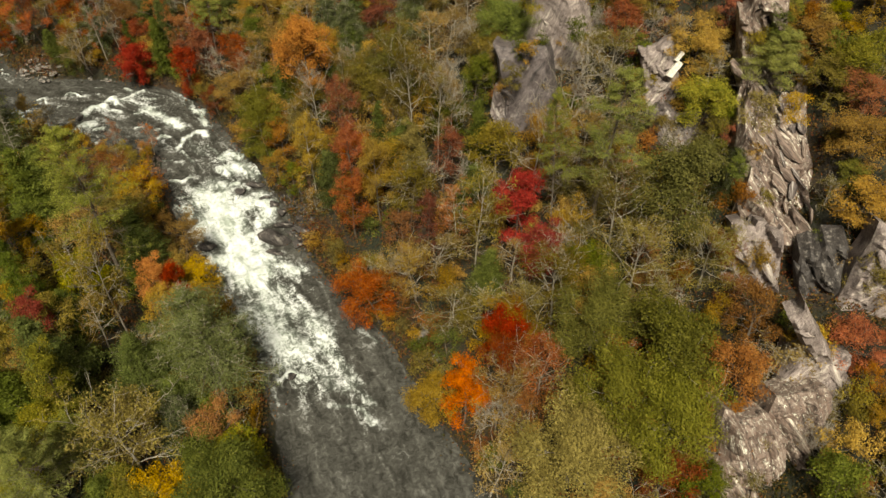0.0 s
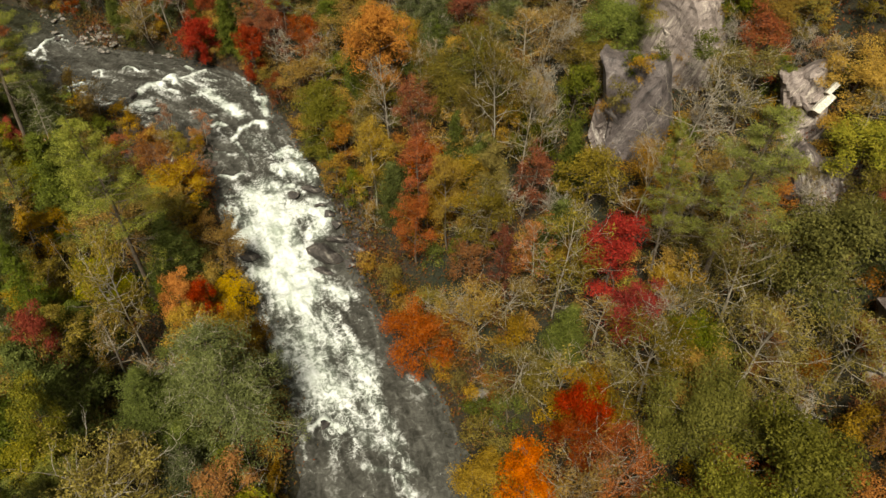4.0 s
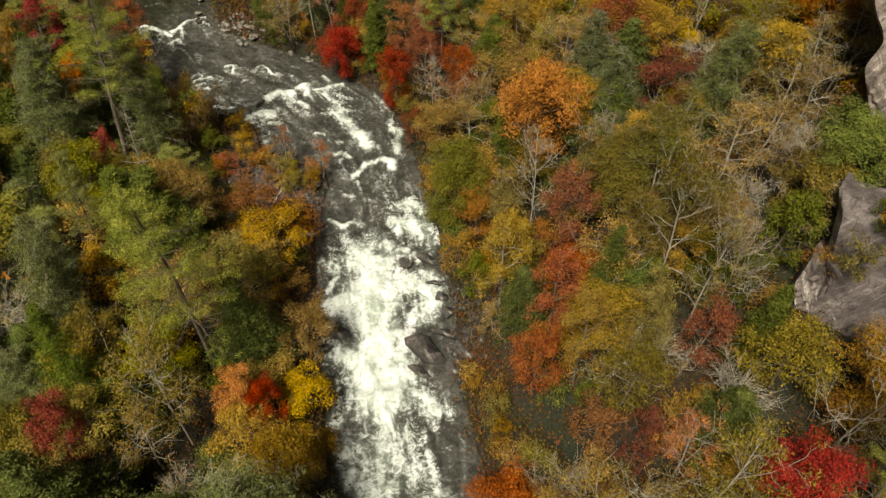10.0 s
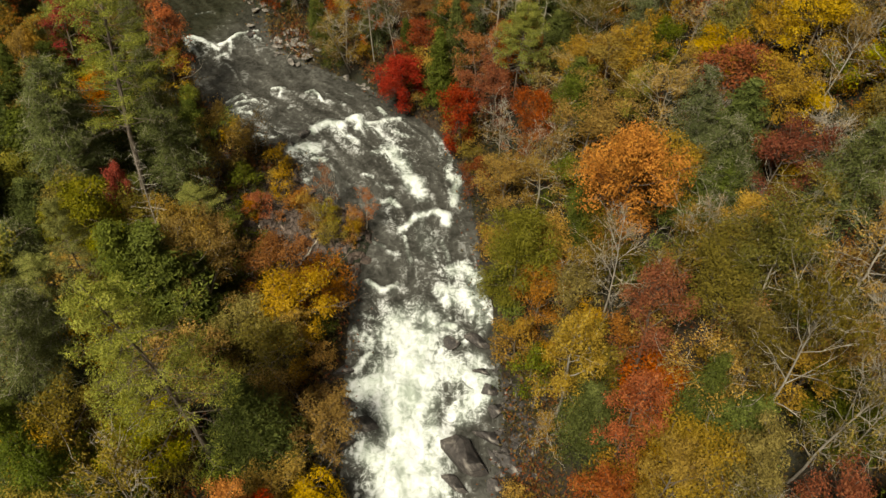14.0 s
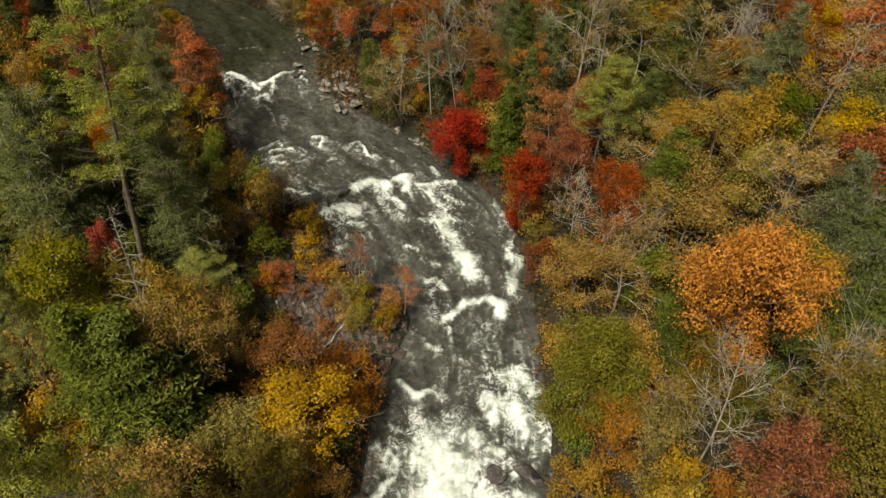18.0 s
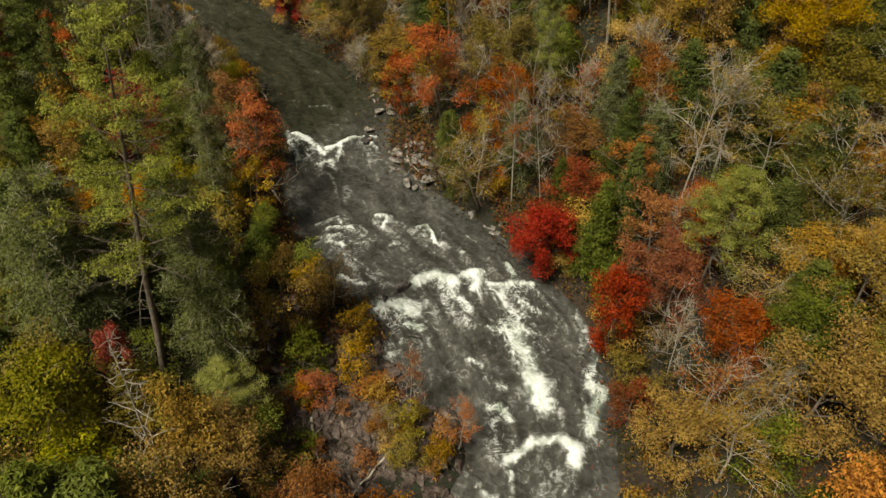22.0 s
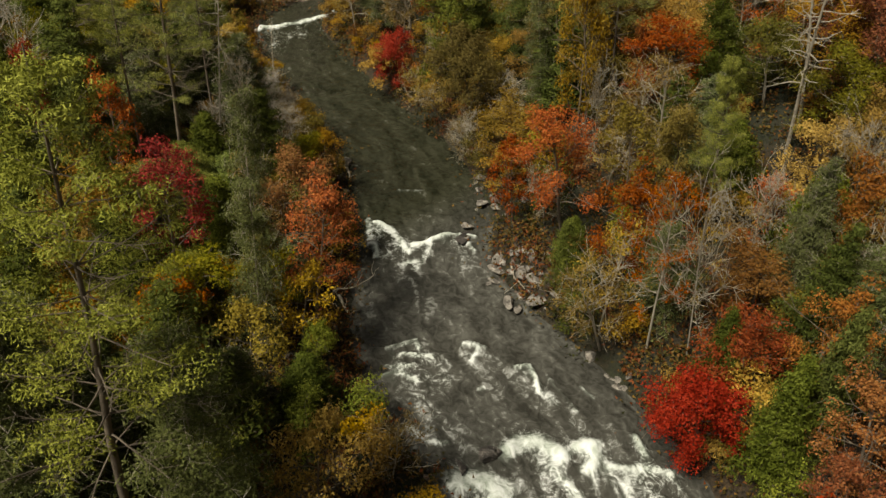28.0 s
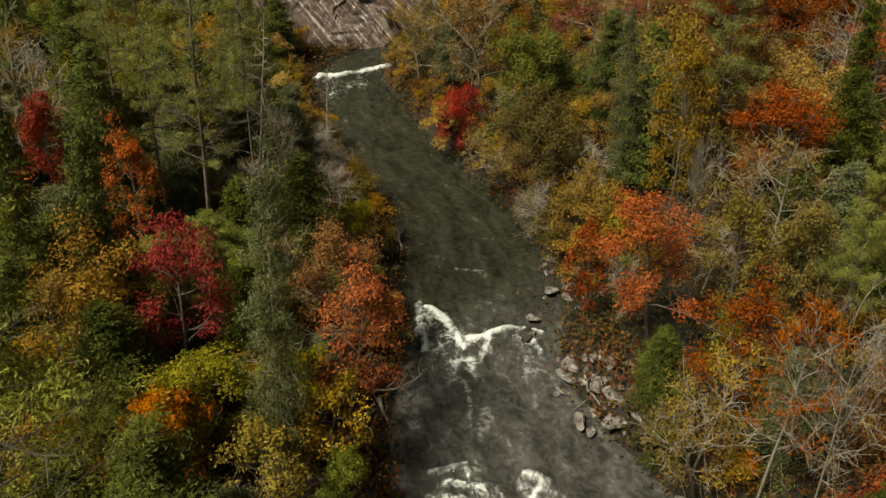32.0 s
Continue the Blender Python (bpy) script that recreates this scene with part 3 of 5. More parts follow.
for width, power, line in RAPIDS:
    line = np.array(line)
    best, loose = np.full(PX.shape, 1e9), min(1.6, 0.8 * width + 0.1)
    for p, q in zip(line[:-1], line[1:]):
        d = q - p
        gx, gy = PX + loose * warp_x - p[0], PY + loose * warp_y - p[1]
        u = np.clip((gx * d[0] + gy * d[1]) / (d @ d), 0, 1)
        best = np.minimum(best, np.hypot(gx - u * d[0], gy - u * d[1]))
    white = np.maximum(white, power * np.exp(-0.75 * (best / ((0.72 if width < 0.8 else 0.95) * width)) ** (2.2 if width < 1 else 1.8)))
# foam drifts on downstream from each crest and thins out in streaks
trail = white.copy()
for i in range(len(at) - 2, -1, -1):
    drifted = 0.25 * np.roll(trail[i + 1], 1) + 0.5 * trail[i + 1] + 0.25 * np.roll(trail[i + 1], -1)
    trail[i] = np.maximum(white[i], drifted * 0.95)
churned = trail.copy()
for _ in range(60):
    churned[1:-1] = 0.25 * churned[:-2] + 0.5 * churned[1:-1] + 0.25 * churned[2:]
    churned[:, 1:-1] = 0.25 * churned[:, :-2] + 0.5 * churned[:, 1:-1] + 0.25 * churned[:, 2:]
churned = smooth(0.02, 0.42, churned) * (0.55 + 0.45 * wobble(S * 0.5, A, 2.4, 22))
calm = 1 - np.clip(white, 0, 1)
billow = 0.5 * wobble(S * 0.7, A, 1.2, 11) + 0.25 * wobble(S * 0.8, A, 0.55, 12) + 0.4 * wobble(S, A, 2.8, 13)
ridge = 1 - np.abs(wobble(S * 0.8, A * 0.7, 2.0, 14))
lanes = smooth(-0.35, 0.6, wobble(S * 0.28, A, 0.9, 20) + 0.5 * wobble(S * 0.4, A, 0.45, 21))
# thin lines of froth drifting on the dark water
drift = smooth(0.72, 0.98, 1 - np.abs(wobble(S * 0.4, A, 2.2, 15) + 0.5 * wobble(S * 0.6, A, 0.8, 18))) * smooth(-0.1, 0.7, wobble(S * 0.3, A, 5, 19))
near = smooth(1.0, 0.0, np.abs(across))[None]
white = np.maximum(white * (0.70 + 0.24 * ridge + 0.32 * billow), trail * (0.05 + 0.40 * lanes)) + (0.05 + 0.2 * smooth(0.02, 0.3, white)) * drift * near
white *= smooth(1.16, 0.92, np.abs(across))[None]
lift = np.clip(white, 0, 1.2) * (0.6 * billow + 0.55 * ridge) + calm * 0.10 * (wobble(S * 0.55, A, 1.3, 16) + 0.8 * wobble(S * 0.8, A, 0.6, 17))
PZ = mid[:, 3, None] + lift * 0.85
river = mesh_of("river", np.stack([PX.ravel(), PY.ravel(), PZ.ravel()], 1), sheet_faces(len(at), len(across)), WATER, True)
river.attributes.new("foam", "FLOAT", "POINT").data.foreach_set("value", white.ravel())
river.attributes.new("churn", "FLOAT", "POINT").data.foreach_set("value", churned.ravel())
river.attributes.new("sky_sheen", "FLOAT", "POINT").data.foreach_set("value", smooth(-94, -85, PX.ravel()))  # sky-reflection grey painted on rough water below the weir, tree-shade dark in the clear pool above
layer = river.uv_layers.new(name="flow")
corner = np.zeros(len(river.loops), np.int64)
river.loops.foreach_get("vertex_index", corner)
layer.data.foreach_set("uv", np.stack([S.ravel()[corner] * 0.22, A.ravel()[corner] * 0.6], 1).ravel())
tagged(new("river_water", river), "dark mountain river breaking into white rapids", "water", kind="structure")
# the lower reach, beyond what is seen close by
at = np.arange(0, start + 1, 4.0)
mid = STREAM[at.astype(int)]
side = SIDE[at.astype(int)]
across = np.linspace(-1.15, 1.15, 9)
low = np.stack([(mid[:, 0, None] + side[:, 0, None] * across * mid[:, 2, None]).ravel(), (mid[:, 1, None] + side[:, 1, None] * across * mid[:, 2, None]).ravel(), np.repeat(mid[:, 3], 9)], 1)
lower = mesh_of("lower_river", low, sheet_faces(len(at), 9), WATER, True)
lower.attributes.new("sky_sheen", "FLOAT", "POINT").data.foreach_set("value", [0.8] * len(low))
tagged(new("river_water", lower), "calm dark lower reach of the river", "water", kind="structure")


# ---- rocks ----
def stone_mesh(name, seed, mat, detail=2, cuts=9, flat=0.62):
    """A broken, angular stone about 1 m across."""
    rng = random.Random(seed)
    bm = bmesh.new()
    bmesh.ops.create_icosphere(bm, subdivisions=detail, radius=0.62)
    planes = [(Vector((rng.uniform(-1, 1), rng.uniform(-1, 1), rng.uniform(-0.7, 1))).normalized(), rng.uniform(0.17, 0.37)) for _ in range(cuts)]
    for v in bm.verts:
        for n, d in planes:
            over = v.co.dot(n) - d
            if over > 0:
                v.co -= n * over
        v.co += v.co.normalized() * 0.05 * noise.noise(v.co * 3 + Vector((seed, 0, 0)))
        v.co.z *= flat
    me = bpy.data.meshes.new(name)
    bm.to_mesh(me)
    bm.free()
    me.materials.append(mat)
    return me


STONES = {m.name: [stone_mesh("boulder", 10 * i + s, m, 3 if s < 3 else 2) for s in range(6)] for i, m in enumerate((WET_ROCK, GREY_STONE, ROCK, BAR_ROCK, PALE_ROCK, STRIPED_ROCK, GREY_SLAB, END_CLIFF))}


def boulder(x, y, size, mat, turn=0.0, tall=1.0, z=None, tilt=0.0, label="", group="river boulders", long=1.0):
    me = STONES[mat.name][int(abs(x * 7.3 + y * 3.1)) % 6]
    ob = new("boulder", me)
    base = float(land(x, y)[0]) if z is None else z
    size *= 1.05
    ob.matrix_basis = pose(x, y, base + 0.12 * size * tall, 0, tilt, turn) @ Matrix.Diagonal((size * long, size, size * tall, 1))
    return tagged(ob, label or "weathered grey boulder lying at the river's edge", "boulder", group)


def rubble(x, y, spread_x, spread_y, count, small, large, mat, seed, label, low=-1.2):
    """Stones strewn round a place, the large ones first."""
    rng = random.Random(seed)
    for i in range(count):
        px, py = x + rng.gauss(0, spread_x), y + rng.gauss(0, spread_y)
        d = riverside(px, py)
        if d[0][0] < low:
            continue
        size = small + (large - small) * (1 - i / count) ** 2 * rng.uniform(0.6, 1)
        z = max(float(land(px, py)[0]), d[2][0] - 0.15)
        boulder(px, py, size, mat, rng.uniform(0, 360), rng.uniform(0.6, 1.1), z - 0.1 * size, rng.uniform(-14, 14), label, long=rng.uniform(1, 1.5))


# beside the big fall, in the rapid and by the weir
for x, y, size, tall, turn, long, stone in ROCKS:
    mat, label = {"wet": (WET_ROCK, "dark wet angular rock washed by the rapid"), "grey": (GREY_STONE, "pale grey boulder at the water's edge"), "bar": (BAR_ROCK, "flat reddish slab on the rocky bar")}[stone]
    boulder(x, y, size, mat, turn, tall, max(float(riverside(x, y)[2][0]) + 0.25 + 0.12 * size * tall, float(land(x, y)[0]) + 0.1), 8, label, long=long)
rubble(-23.5, 84, 1.8, 4.2, 30, 0.6, 1.8, WET_ROCK, 3, "dark wet rock slab beside the white fall", -3.5)
rubble(-39.5, 80, 1.3, 4, 26, 0.8, 2.4, WET_ROCK, 4, "dark wet rock at the foot of the bank", -2)
# the rocky bar inside the bend
rubble(-58, 94.5, 6, 6, 110, 0.6, 2.6, BAR_ROCK, 5, "reddish grey rubble on the rocky bar")
rubble(-63, 99, 5, 3, 45, 0.6, 2.6, BAR_ROCK, 6, "reddish grey slab on the rocky bar")
rubble(-50, 92, 3, 4, 28, 0.6, 2.2, BAR_ROCK, 16, "reddish grey rubble on the rocky bar")
# along the upper banks
rubble(-80, 121.5, 3.2, 1.6, 30, 0.5, 2.0, GREY_STONE, 7, "pale grey stone on the stony bank", -1.6)
rubble(-90, 127.5, 2.6, 1.5, 26, 0.5, 1.9, GREY_STONE, 8, "pale grey stone on the stony bank", -1.4)
rubble(-64, 120.5, 4, 1.0, 12, 0.6, 1.8, GREY_STONE, 9, "grey stone under the red maple", -0.6)
rubble(-97, 116, 4, 1.2, 16, 0.5, 1.7, GREY_STONE, 10, "grey stone at the water's edge", -1.5)
rubble(-135, 124.5, 8, 1.2, 24, 0.6, 2.0, GREY_STONE, 12, "pale stone along the bank", -1.5)
rubble(-2.2, 60.5, 1.4, 1.4, 8, 0.7, 2.8, GREY_STONE, 13, "pale rock on the bank below the fall", -1.5)
rubble(-4, 52, 2, 6, 16, 0.6, 1.8, WET_ROCK, 14, "dark rock along the bank", -1.0)
rubble(-24.6, 57, 1.2, 6, 14, 0.6, 1.8, WET_ROCK, 15, "dark rock along the bank", -1.0)


def scree(x, y, spread_x, spread_y, count, small, large, mat, seed, label):
    """Loose small stones, too many to count."""
    rng = np.random.default_rng(seed)
    px, py = x + rng.normal(0, spread_x, count), y + rng.normal(0, spread_y, count)
    d, _, level, _ = riverside(px, py)
    px, py, level = px[d > -0.8], py[d > -0.8], level[d > -0.8]
    pz = np.maximum(land(px, py), level - 0.1)
    form = np.array([(-1, -0.7, 0), (0.8, -1, 0), (1.1, 0.6, 0), (-0.6, 1, 0), (-0.6, -0.4, 0.75), (0.6, -0.5, 0.6), (0.5, 0.5, 0.8), (-0.4, 0.6, 0.55)])
    quads = np.array([(0, 1, 5, 4), (1, 2, 6, 5), (2, 3, 7, 6), (3, 0, 4, 7), (4, 5, 6, 7)])
    size = small + (large - small) * rng.random(len(px)) ** 3
    turn = rng.uniform(0, 6.28, len(px))
    v = form[None] * (1 + 0.25 * rng.normal(0, 1, (len(px), 8, 3))) * size[:, None, None] * 0.5
    v = np.stack([v[..., 0] * np.cos(turn)[:, None] - v[..., 1] * np.sin(turn)[:, None], v[..., 0] * np.sin(turn)[:, None] + v[..., 1] * np.cos(turn)[:, None], v[..., 2] - 0.06], -1) + np.stack([px, py, pz], 1)[:, None]
    f = (quads[None] + 8 * np.arange(len(px))[:, None, None]).reshape(-1, 4)
    tagged(new("scree", mesh_of("scree", v.reshape(-1, 3), f, mat)), label, "stones", kind="stuff")


scree(-57, 93.5, 5.5, 6, 2600, 0.2, 1.1, BAR_ROCK, 1, "reddish brown scree covering the rocky bar")
scree(-24.5, 85, 1.8, 6, 500, 0.2, 1.0, WET_ROCK, 2, "dark wet stones beside the fall")
scree(-80, 121.5, 4, 1.5, 260, 0.12, 0.6, BAR_ROCK, 3, "brown stones on the stony bank")
scree(-90, 127.5, 4, 1.3, 160, 0.12, 0.6, BAR_ROCK, 4, "brown stones on the stony bank")


def crag(x, y, z, wide, high, deep, turn, lean, mat, label, seed, blocky=1.0, roll=0.0, kind="rock_face"):
    """A rock face: a thick slab cut by joints into blocks and ledges. It faces -y before it is turned; lean tips it back."""
    nx, nz = max(int(wide / 0.32), 6), max(int(high / 0.36), 6)
    u, w = np.meshgrid(np.linspace(-0.5, 0.5, nx) * wide, np.linspace(0, 1, nz) * high)

    def block(a, b, size_a, size_b, s):
        """Each joint-bounded block stands out or back by its own amount."""
        a = a + 0.35 * wobble(a, b, 2.2, s + 60)
        row = np.floor(a / size_a)
        col = np.floor(b / size_b + 0.37 * row + 0.3 * wobble(b, row * 3.1, 1.0, s + 61))
        h = np.sin(row * 127.1 + col * 311.7 + s * 17.3) * 43758.5453
        return 2 * (h - np.floor(h)) - 1
    skew = u + 0.55 * w
    fins = (1 - np.abs(wobble(skew + 0.3 * wobble(u, w, 2, seed), w * 0.22, 1.5, seed + 8))) ** 2
    out = blocky * (0.8 * block(skew, w, 2.6, 11.0, seed) + 0.45 * block(skew, w - 0.3 * u, 1.1, 6.5, seed + 1) + 0.06 * block(u - 0.4 * w, w, 0.8, 1.1, seed + 2) + 0.6 * fins)
    out += 0.5 * wobble(skew, w * 0.3, 6, seed + 3) + 0.08 * wobble(u, w, 0.8, seed + 4)
    ragged = 0.16 * wobble(u, w * 0 + seed, 2.5, seed + 5) * high + 0.06 * high * block(u, w * 0, 1.3, 9, seed + 6)
    ragged = ragged * min(1, 0.2 + 0.7 * blocky)
    rim = smooth(0.5, 0.42, np.abs(u) / wide) * smooth(1.0, 0.9, w / high)
    front = np.stack([u + 0.10 * wide * wobble(w, u * 0 + 3, 3.0, seed + 7), -out * rim - 0.3 * deep * rim, w + ragged * (w / high)], -1).reshape(-1, 3)
    back = front.copy()
    back[:, 1] = deep
    faces = sheet_faces(nz, nx)
    n = nx * nz
    ring = np.r_[np.arange(nx), np.arange(1, nz) * nx + nx - 1, np.arange(nx - 2, -1, -1) + (nz - 1) * nx, np.arange(nz - 2, 0, -1) * nx]
    nxt = np.roll(ring, -1)
    edge = np.stack([ring, ring + n, nxt + n, nxt], 1)
    ob = new(kind, mesh_of(kind, np.r_[front, back], np.r_[faces, faces[:, ::-1] + n, edge].tolist(), mat))
    ob.matrix_basis = pose(x, y, z, -lean, roll, turn)
    rng = random.Random(seed)
    for _ in range(int(wide * high * 0.08 * blocky) if blocky > 0.7 else 2):
        a, b = rng.randrange(int(nx * 0.15), int(nx * 0.85)), rng.randrange(int(nz * 0.12), int(nz * 0.85))
        spot = front[b * nx + a]
        chip = new("rock_block", STONES[mat.name if mat.name in STONES else ROCK.name][rng.randrange(6)])
        chip.parent = ob
        size = rng.uniform(0.9, 2.6)
        chip.matrix_basis = Matrix.Translation(spot + np.array([0, 0.22 * size, 0])) @ pose(0, 0, 0, rng.uniform(-14, 14), rng.uniform(-38, -20), rng.uniform(-25, 25)) @ Matrix.Diagonal((size * 0.8, size * 0.7, size * rng.uniform(2.6, 4.6), 1))
    return tagged(ob, label, "rock face", "cliffs of the gorge")


def fin_ridge(x, y, z, wide, run, turn, lean, count, mat, label, seed):
    """A broken ridge lying up the slope, set with thin fins on edge that all slant the same way."""
    rng = random.Random(seed)
    root = crag(x, y, z, wide, run, 4, turn, lean, mat, label, seed, 1.25, -4)
    for i in range(count):
        w = (i + rng.random()) / count * run * 0.96
        u = rng.uniform(-0.5, 0.5) * wide * (0.95 - 0.25 * w / run)
        long, deep, thick = rng.uniform(2.2, 6.5), rng.uniform(0.9, 1.9), rng.uniform(0.18, 0.5)
        fin = new("rock_fin", STONES[rng.choice((mat, ROCK, ROCK, PALE_ROCK, WET_ROCK)).name][rng.randrange(6)])
        fin.parent = root
        fin.matrix_basis = Matrix.Translation((u, -1.3 - 0.2 * deep, w)) @ pose(0, 0, 0, rng.uniform(-16, 10), rng.uniform(-30, 14), rng.uniform(-48, -8)) @ Matrix.Diagonal((thick * 1.6, deep * 1.5, long, 1))
    return root


def at_land(x, y, drop=2.0):
    return x, y, float(land(x, y)[0]) - drop


# the smooth slabs high on the slope; they face down towards the river
crag(18.3, 102.6, 17.0, 12.5, 30, 5, -30, 10, PALE_ROCK, "smooth pale grey rock slab streaked with darker water marks", 21, 0.12, -28)
crag(13.3, 91.6, 12.2, 8, 14.5, 4, -12, 14, GREY_SLAB, "grey overhanging slab above a dark hollow", 31, 0.15, -9)
crag(9.0, 93.5, 13.0, 3.5, 6, 3, -20, 14, ROCK, "dark rock step beside the slab", 33, 0.9)
scarred = crag(32.9, 90.2, 18.0, 5, 10, 3, -14, 22, PALE_ROCK, "small pale slab with a bright fresh scar", 35, 0.5, -17)
crag(33.7, 83.2, 16.0, 7.8, 6.4, 3, -8, 36, ROCK, "grey rock step among shrubs", 36, 0.8, 5)
for du, dw, size in ((0.0, 0.0, 1.0), (0.55, 1.6, 0.6)):
    # fresh break: two thin plates lying on the slab
    plate = bpy.data.meshes.new("fresh_scar")
    plate.from_pydata([(-0.5, -0.08, -1.1), (0.35, -0.08, -1.0), (0.62, -0.08, 1.15), (-0.2, -0.08, 1.2), (-0.6, 0.5, -1.2), (0.45, 0.5, -1.1), (0.72, 0.5, 1.25), (-0.3, 0.5, 1.3)], [], [(0, 1, 2, 3), (0, 4, 5, 1), (1, 5, 6, 2), (2, 6, 7, 3), (3, 7, 4, 0), (7, 6, 5, 4)])
    plate.materials.append(FRESH_ROCK)
    scar = new("fresh_scar", plate)
    scar.parent = scarred
    scar.matrix_basis = scarred.matrix_basis.inverted() @ Matrix.Translation((33.2 + du, 91.0 + dw * 0.5, 24.9 + dw)) @ pose(0, 0, 0, -40, 24, -20) @ Matrix.Diagonal((size * 1.1, 1, size * 1.15, 1))
# the broken crag
fin_ridge(42.0, 63.0, 15.5, 9.0, 25, -9, 62, 46, STRIPED_ROCK, "jagged brown crag split into leaning pale-edged fins", 41)
crag(44.4, 86.5, 22.5, 6, 15, 4, -10, 8, STRIPED_ROCK, "upper tower of the jagged crag", 49, 1.0, -13)
crag(39.3, 59.6, 13.0, 6, 8, 4, -6, 32, PALE_ROCK, "pale stepped blocks at the crag's foot", 53, 1.3, -10)
crag(45.6, 57.6, 13.0, 5, 8, 4, -13, 6, WET_ROCK, "dark overhung wall of the crag", 57, 1.1, -9)
crag(50.2, 53.0, 14.5, 8, 12, 4, -20, 28, PALE_ROCK, "pale cream face of the lower crag", 61, 0.8, 8)
crag(45.7, 45.4, 11.8, 2.2, 14.5, 2.5, 2, 12, PALE_ROCK, "long pale rib running down the crag", 65, 0.6, -37)
crag(41.3, 42.2, 8.8, 6.5, 10, 4, -8, 32, PALE_ROCK, "sloping grey slab at the cliff's foot", 69, 0.6, -7)
crag(36.8, 37.2, 7.0, 6, 10.5, 4, -4, 31, STRIPED_ROCK, "ribbed grey slab at the cliff's foot", 73, 0.9, 8)
crag(32.0, 35.0, 5.5, 8, 10.5, 4, 4, 31, STRIPED_ROCK, "ribbed grey slab at the cliff's foot", 77, 0.9, 12)
# rock showing through the leaves on the slope
crag(*at_land(-27.5, 128.5, 1.2), 2.6, 4, 2, -25, 38, PALE_ROCK, "small bare rock showing among the leaves", 81, 0.6)
crag(*at_land(-12.0, 113, 1.2), 5, 3.5, 2, -30, 45, ROCK, "low rock step among dry leaves", 83, 0.7)
# the striped cliff above the far bend
crag(-150.0, 137.5, 2.0, 19, 28, 6, 84, 30, END_CLIFF, "dark cliff striped by slanting pale seams", 91, 0.14, -33)
crag(-150.5, 151, 3.5, 16, 26, 6, 98, 32, END_CLIFF, "pale shoulder of the striped cliff", 95, 0.14, -33)
crag(-152, 124, 3, 12, 16, 5, 70, 30, END_CLIFF, "dark wooded end of the striped cliff", 97, 0.18, -25)
# x, y, height, crown width of each tree that stands out
STANDS = []
STANDS.append(("bare", [
    (-62.3, 123.0, 19, 5.7), (-83.0, 135.3, 13, 4.0), (-96.1, 127.9, 8, 5.3), (-106.0, 114.6, 7, 4.7), (-103.8, 109.1, 16, 3.7), (-109.8, 93.0, 18, 6.6),
    (-49.6, 130.7, 18, 10.7), (-32.8, 112.9, 11, 4.7), (-20.7, 98.2, 16, 8.2), (-41.0, 115.1, 10, 4.7), (-63.0, 131.4, 13, 4.9), (-60.3, 139.0, 14, 5.4),
    (1.1, 89.8, 20, 6.2), (13.0, 77.6, 20, 8.7), (4.4, 104.5, 13, 6.5), (18.3, 86.8, 21, 12.0), (39.5, 38.4, 8, 5.3),
]))
STANDS.append(("brown", [
    (-115.5, 130.1, 7, 5.8), (-91.3, 91.2, 14, 7.1), (-36.5, 107.4, 9, 6.7), (-27.1, 91.5, 8, 4.6), (28.3, 103.4, 9, 7.5), (51.0, 71.4, 8, 8.2),
    (50.5, 63.8, 7, 8.0), (49.2, 87.5, 7, 7.5),
]))
STANDS.append(("gold", [
    (-87.7, 89.1, 14, 2.9), (-80.2, 101.9, 10, 4.4), (-66.6, 95.3, 12, 4.6), (-46.3, 81.3, 8, 4.1), (-27.6, 133.1, 15, 4.4), (-23.2, 124.6, 10, 2.8),
    (-58.1, 143.8, 18, 6.3), (-38.0, 74.6, 11, 5.8), (-9.7, 80.9, 17, 4.5), (-31.6, 61.5, 12, 6.0), 
    (36.3, 92.4, 9, 8.0), (41.6, 37.5, 8, 5.2),
]))
STANDS.append(("goldbush", [
    (-1.3, 49.3, 9, 6.4),
]))
STANDS.append(("goldolive", [
    (-98.7, 132.4, 13, 6.9), (-71.1, 131.8, 14, 4.4), (-7.4, 93.2, 14, 5.8), (-4.8, 85.8, 13, 5.0),
]))
STANDS.append(("goldtan", [
    (21.6, 66.3, 18, 9.9), (23.5, 59.1, 17, 9.3), (24.8, 94.1, 14, 9.1), (-34.4, 39.1, 16, 10.2), (32.0, 59.8, 12, 8.7),
]))
STANDS.append(("green", [
    (-77.9, 101.4, 6, 2.5), (-107.3, 136.7, 15, 6.9), (-27.0, 127.8, 10, 4.4), (-33.4, 118.2, 11, 5.9), (8.2, 109.2, 9, 4.9), (5.1, 97.1, 10, 5.2),
    (24.9, 105.9, 8, 5.8), (-23.0, 35.9, 15, 10.2), (40.5, 33.6, 8, 5.7),
]))
STANDS.append(("greengold", [
    (-66.2, 77.2, 13, 7.0), (-27.6, 121.3, 9, 3.8), (-43.0, 44.1, 18, 4.3), (36.6, 84.4, 9, 7.8), (52.6, 80.8, 10, 6.3),
]))
STANDS.append(("greyhem", [
    (-28.5, 51.8, 20, 13.0), (-81.1, 99.8, 22, 4.6), (-93.8, 137.8, 18, 4.1), (-59.1, 131.0, 14, 4.1), (-73.4, 81.6, 19, 7.9), (-31.5, 132.4, 15, 5.7),
    (-19.9, 115.2, 15, 6.2), (-66.7, 89.6, 19, 7.7), (-78.5, 84.3, 13, 4.6), (-58.6, 64.7, 18, 7.2), (-5.2, 112.5, 16, 7.9), (-15.2, 111.3, 14, 6.9),
    (36.8, 72.4, 10, 5.1),
]))
STANDS.append(("greyolive", [
    (-8.4, 101.8, 15, 7.6),
]))
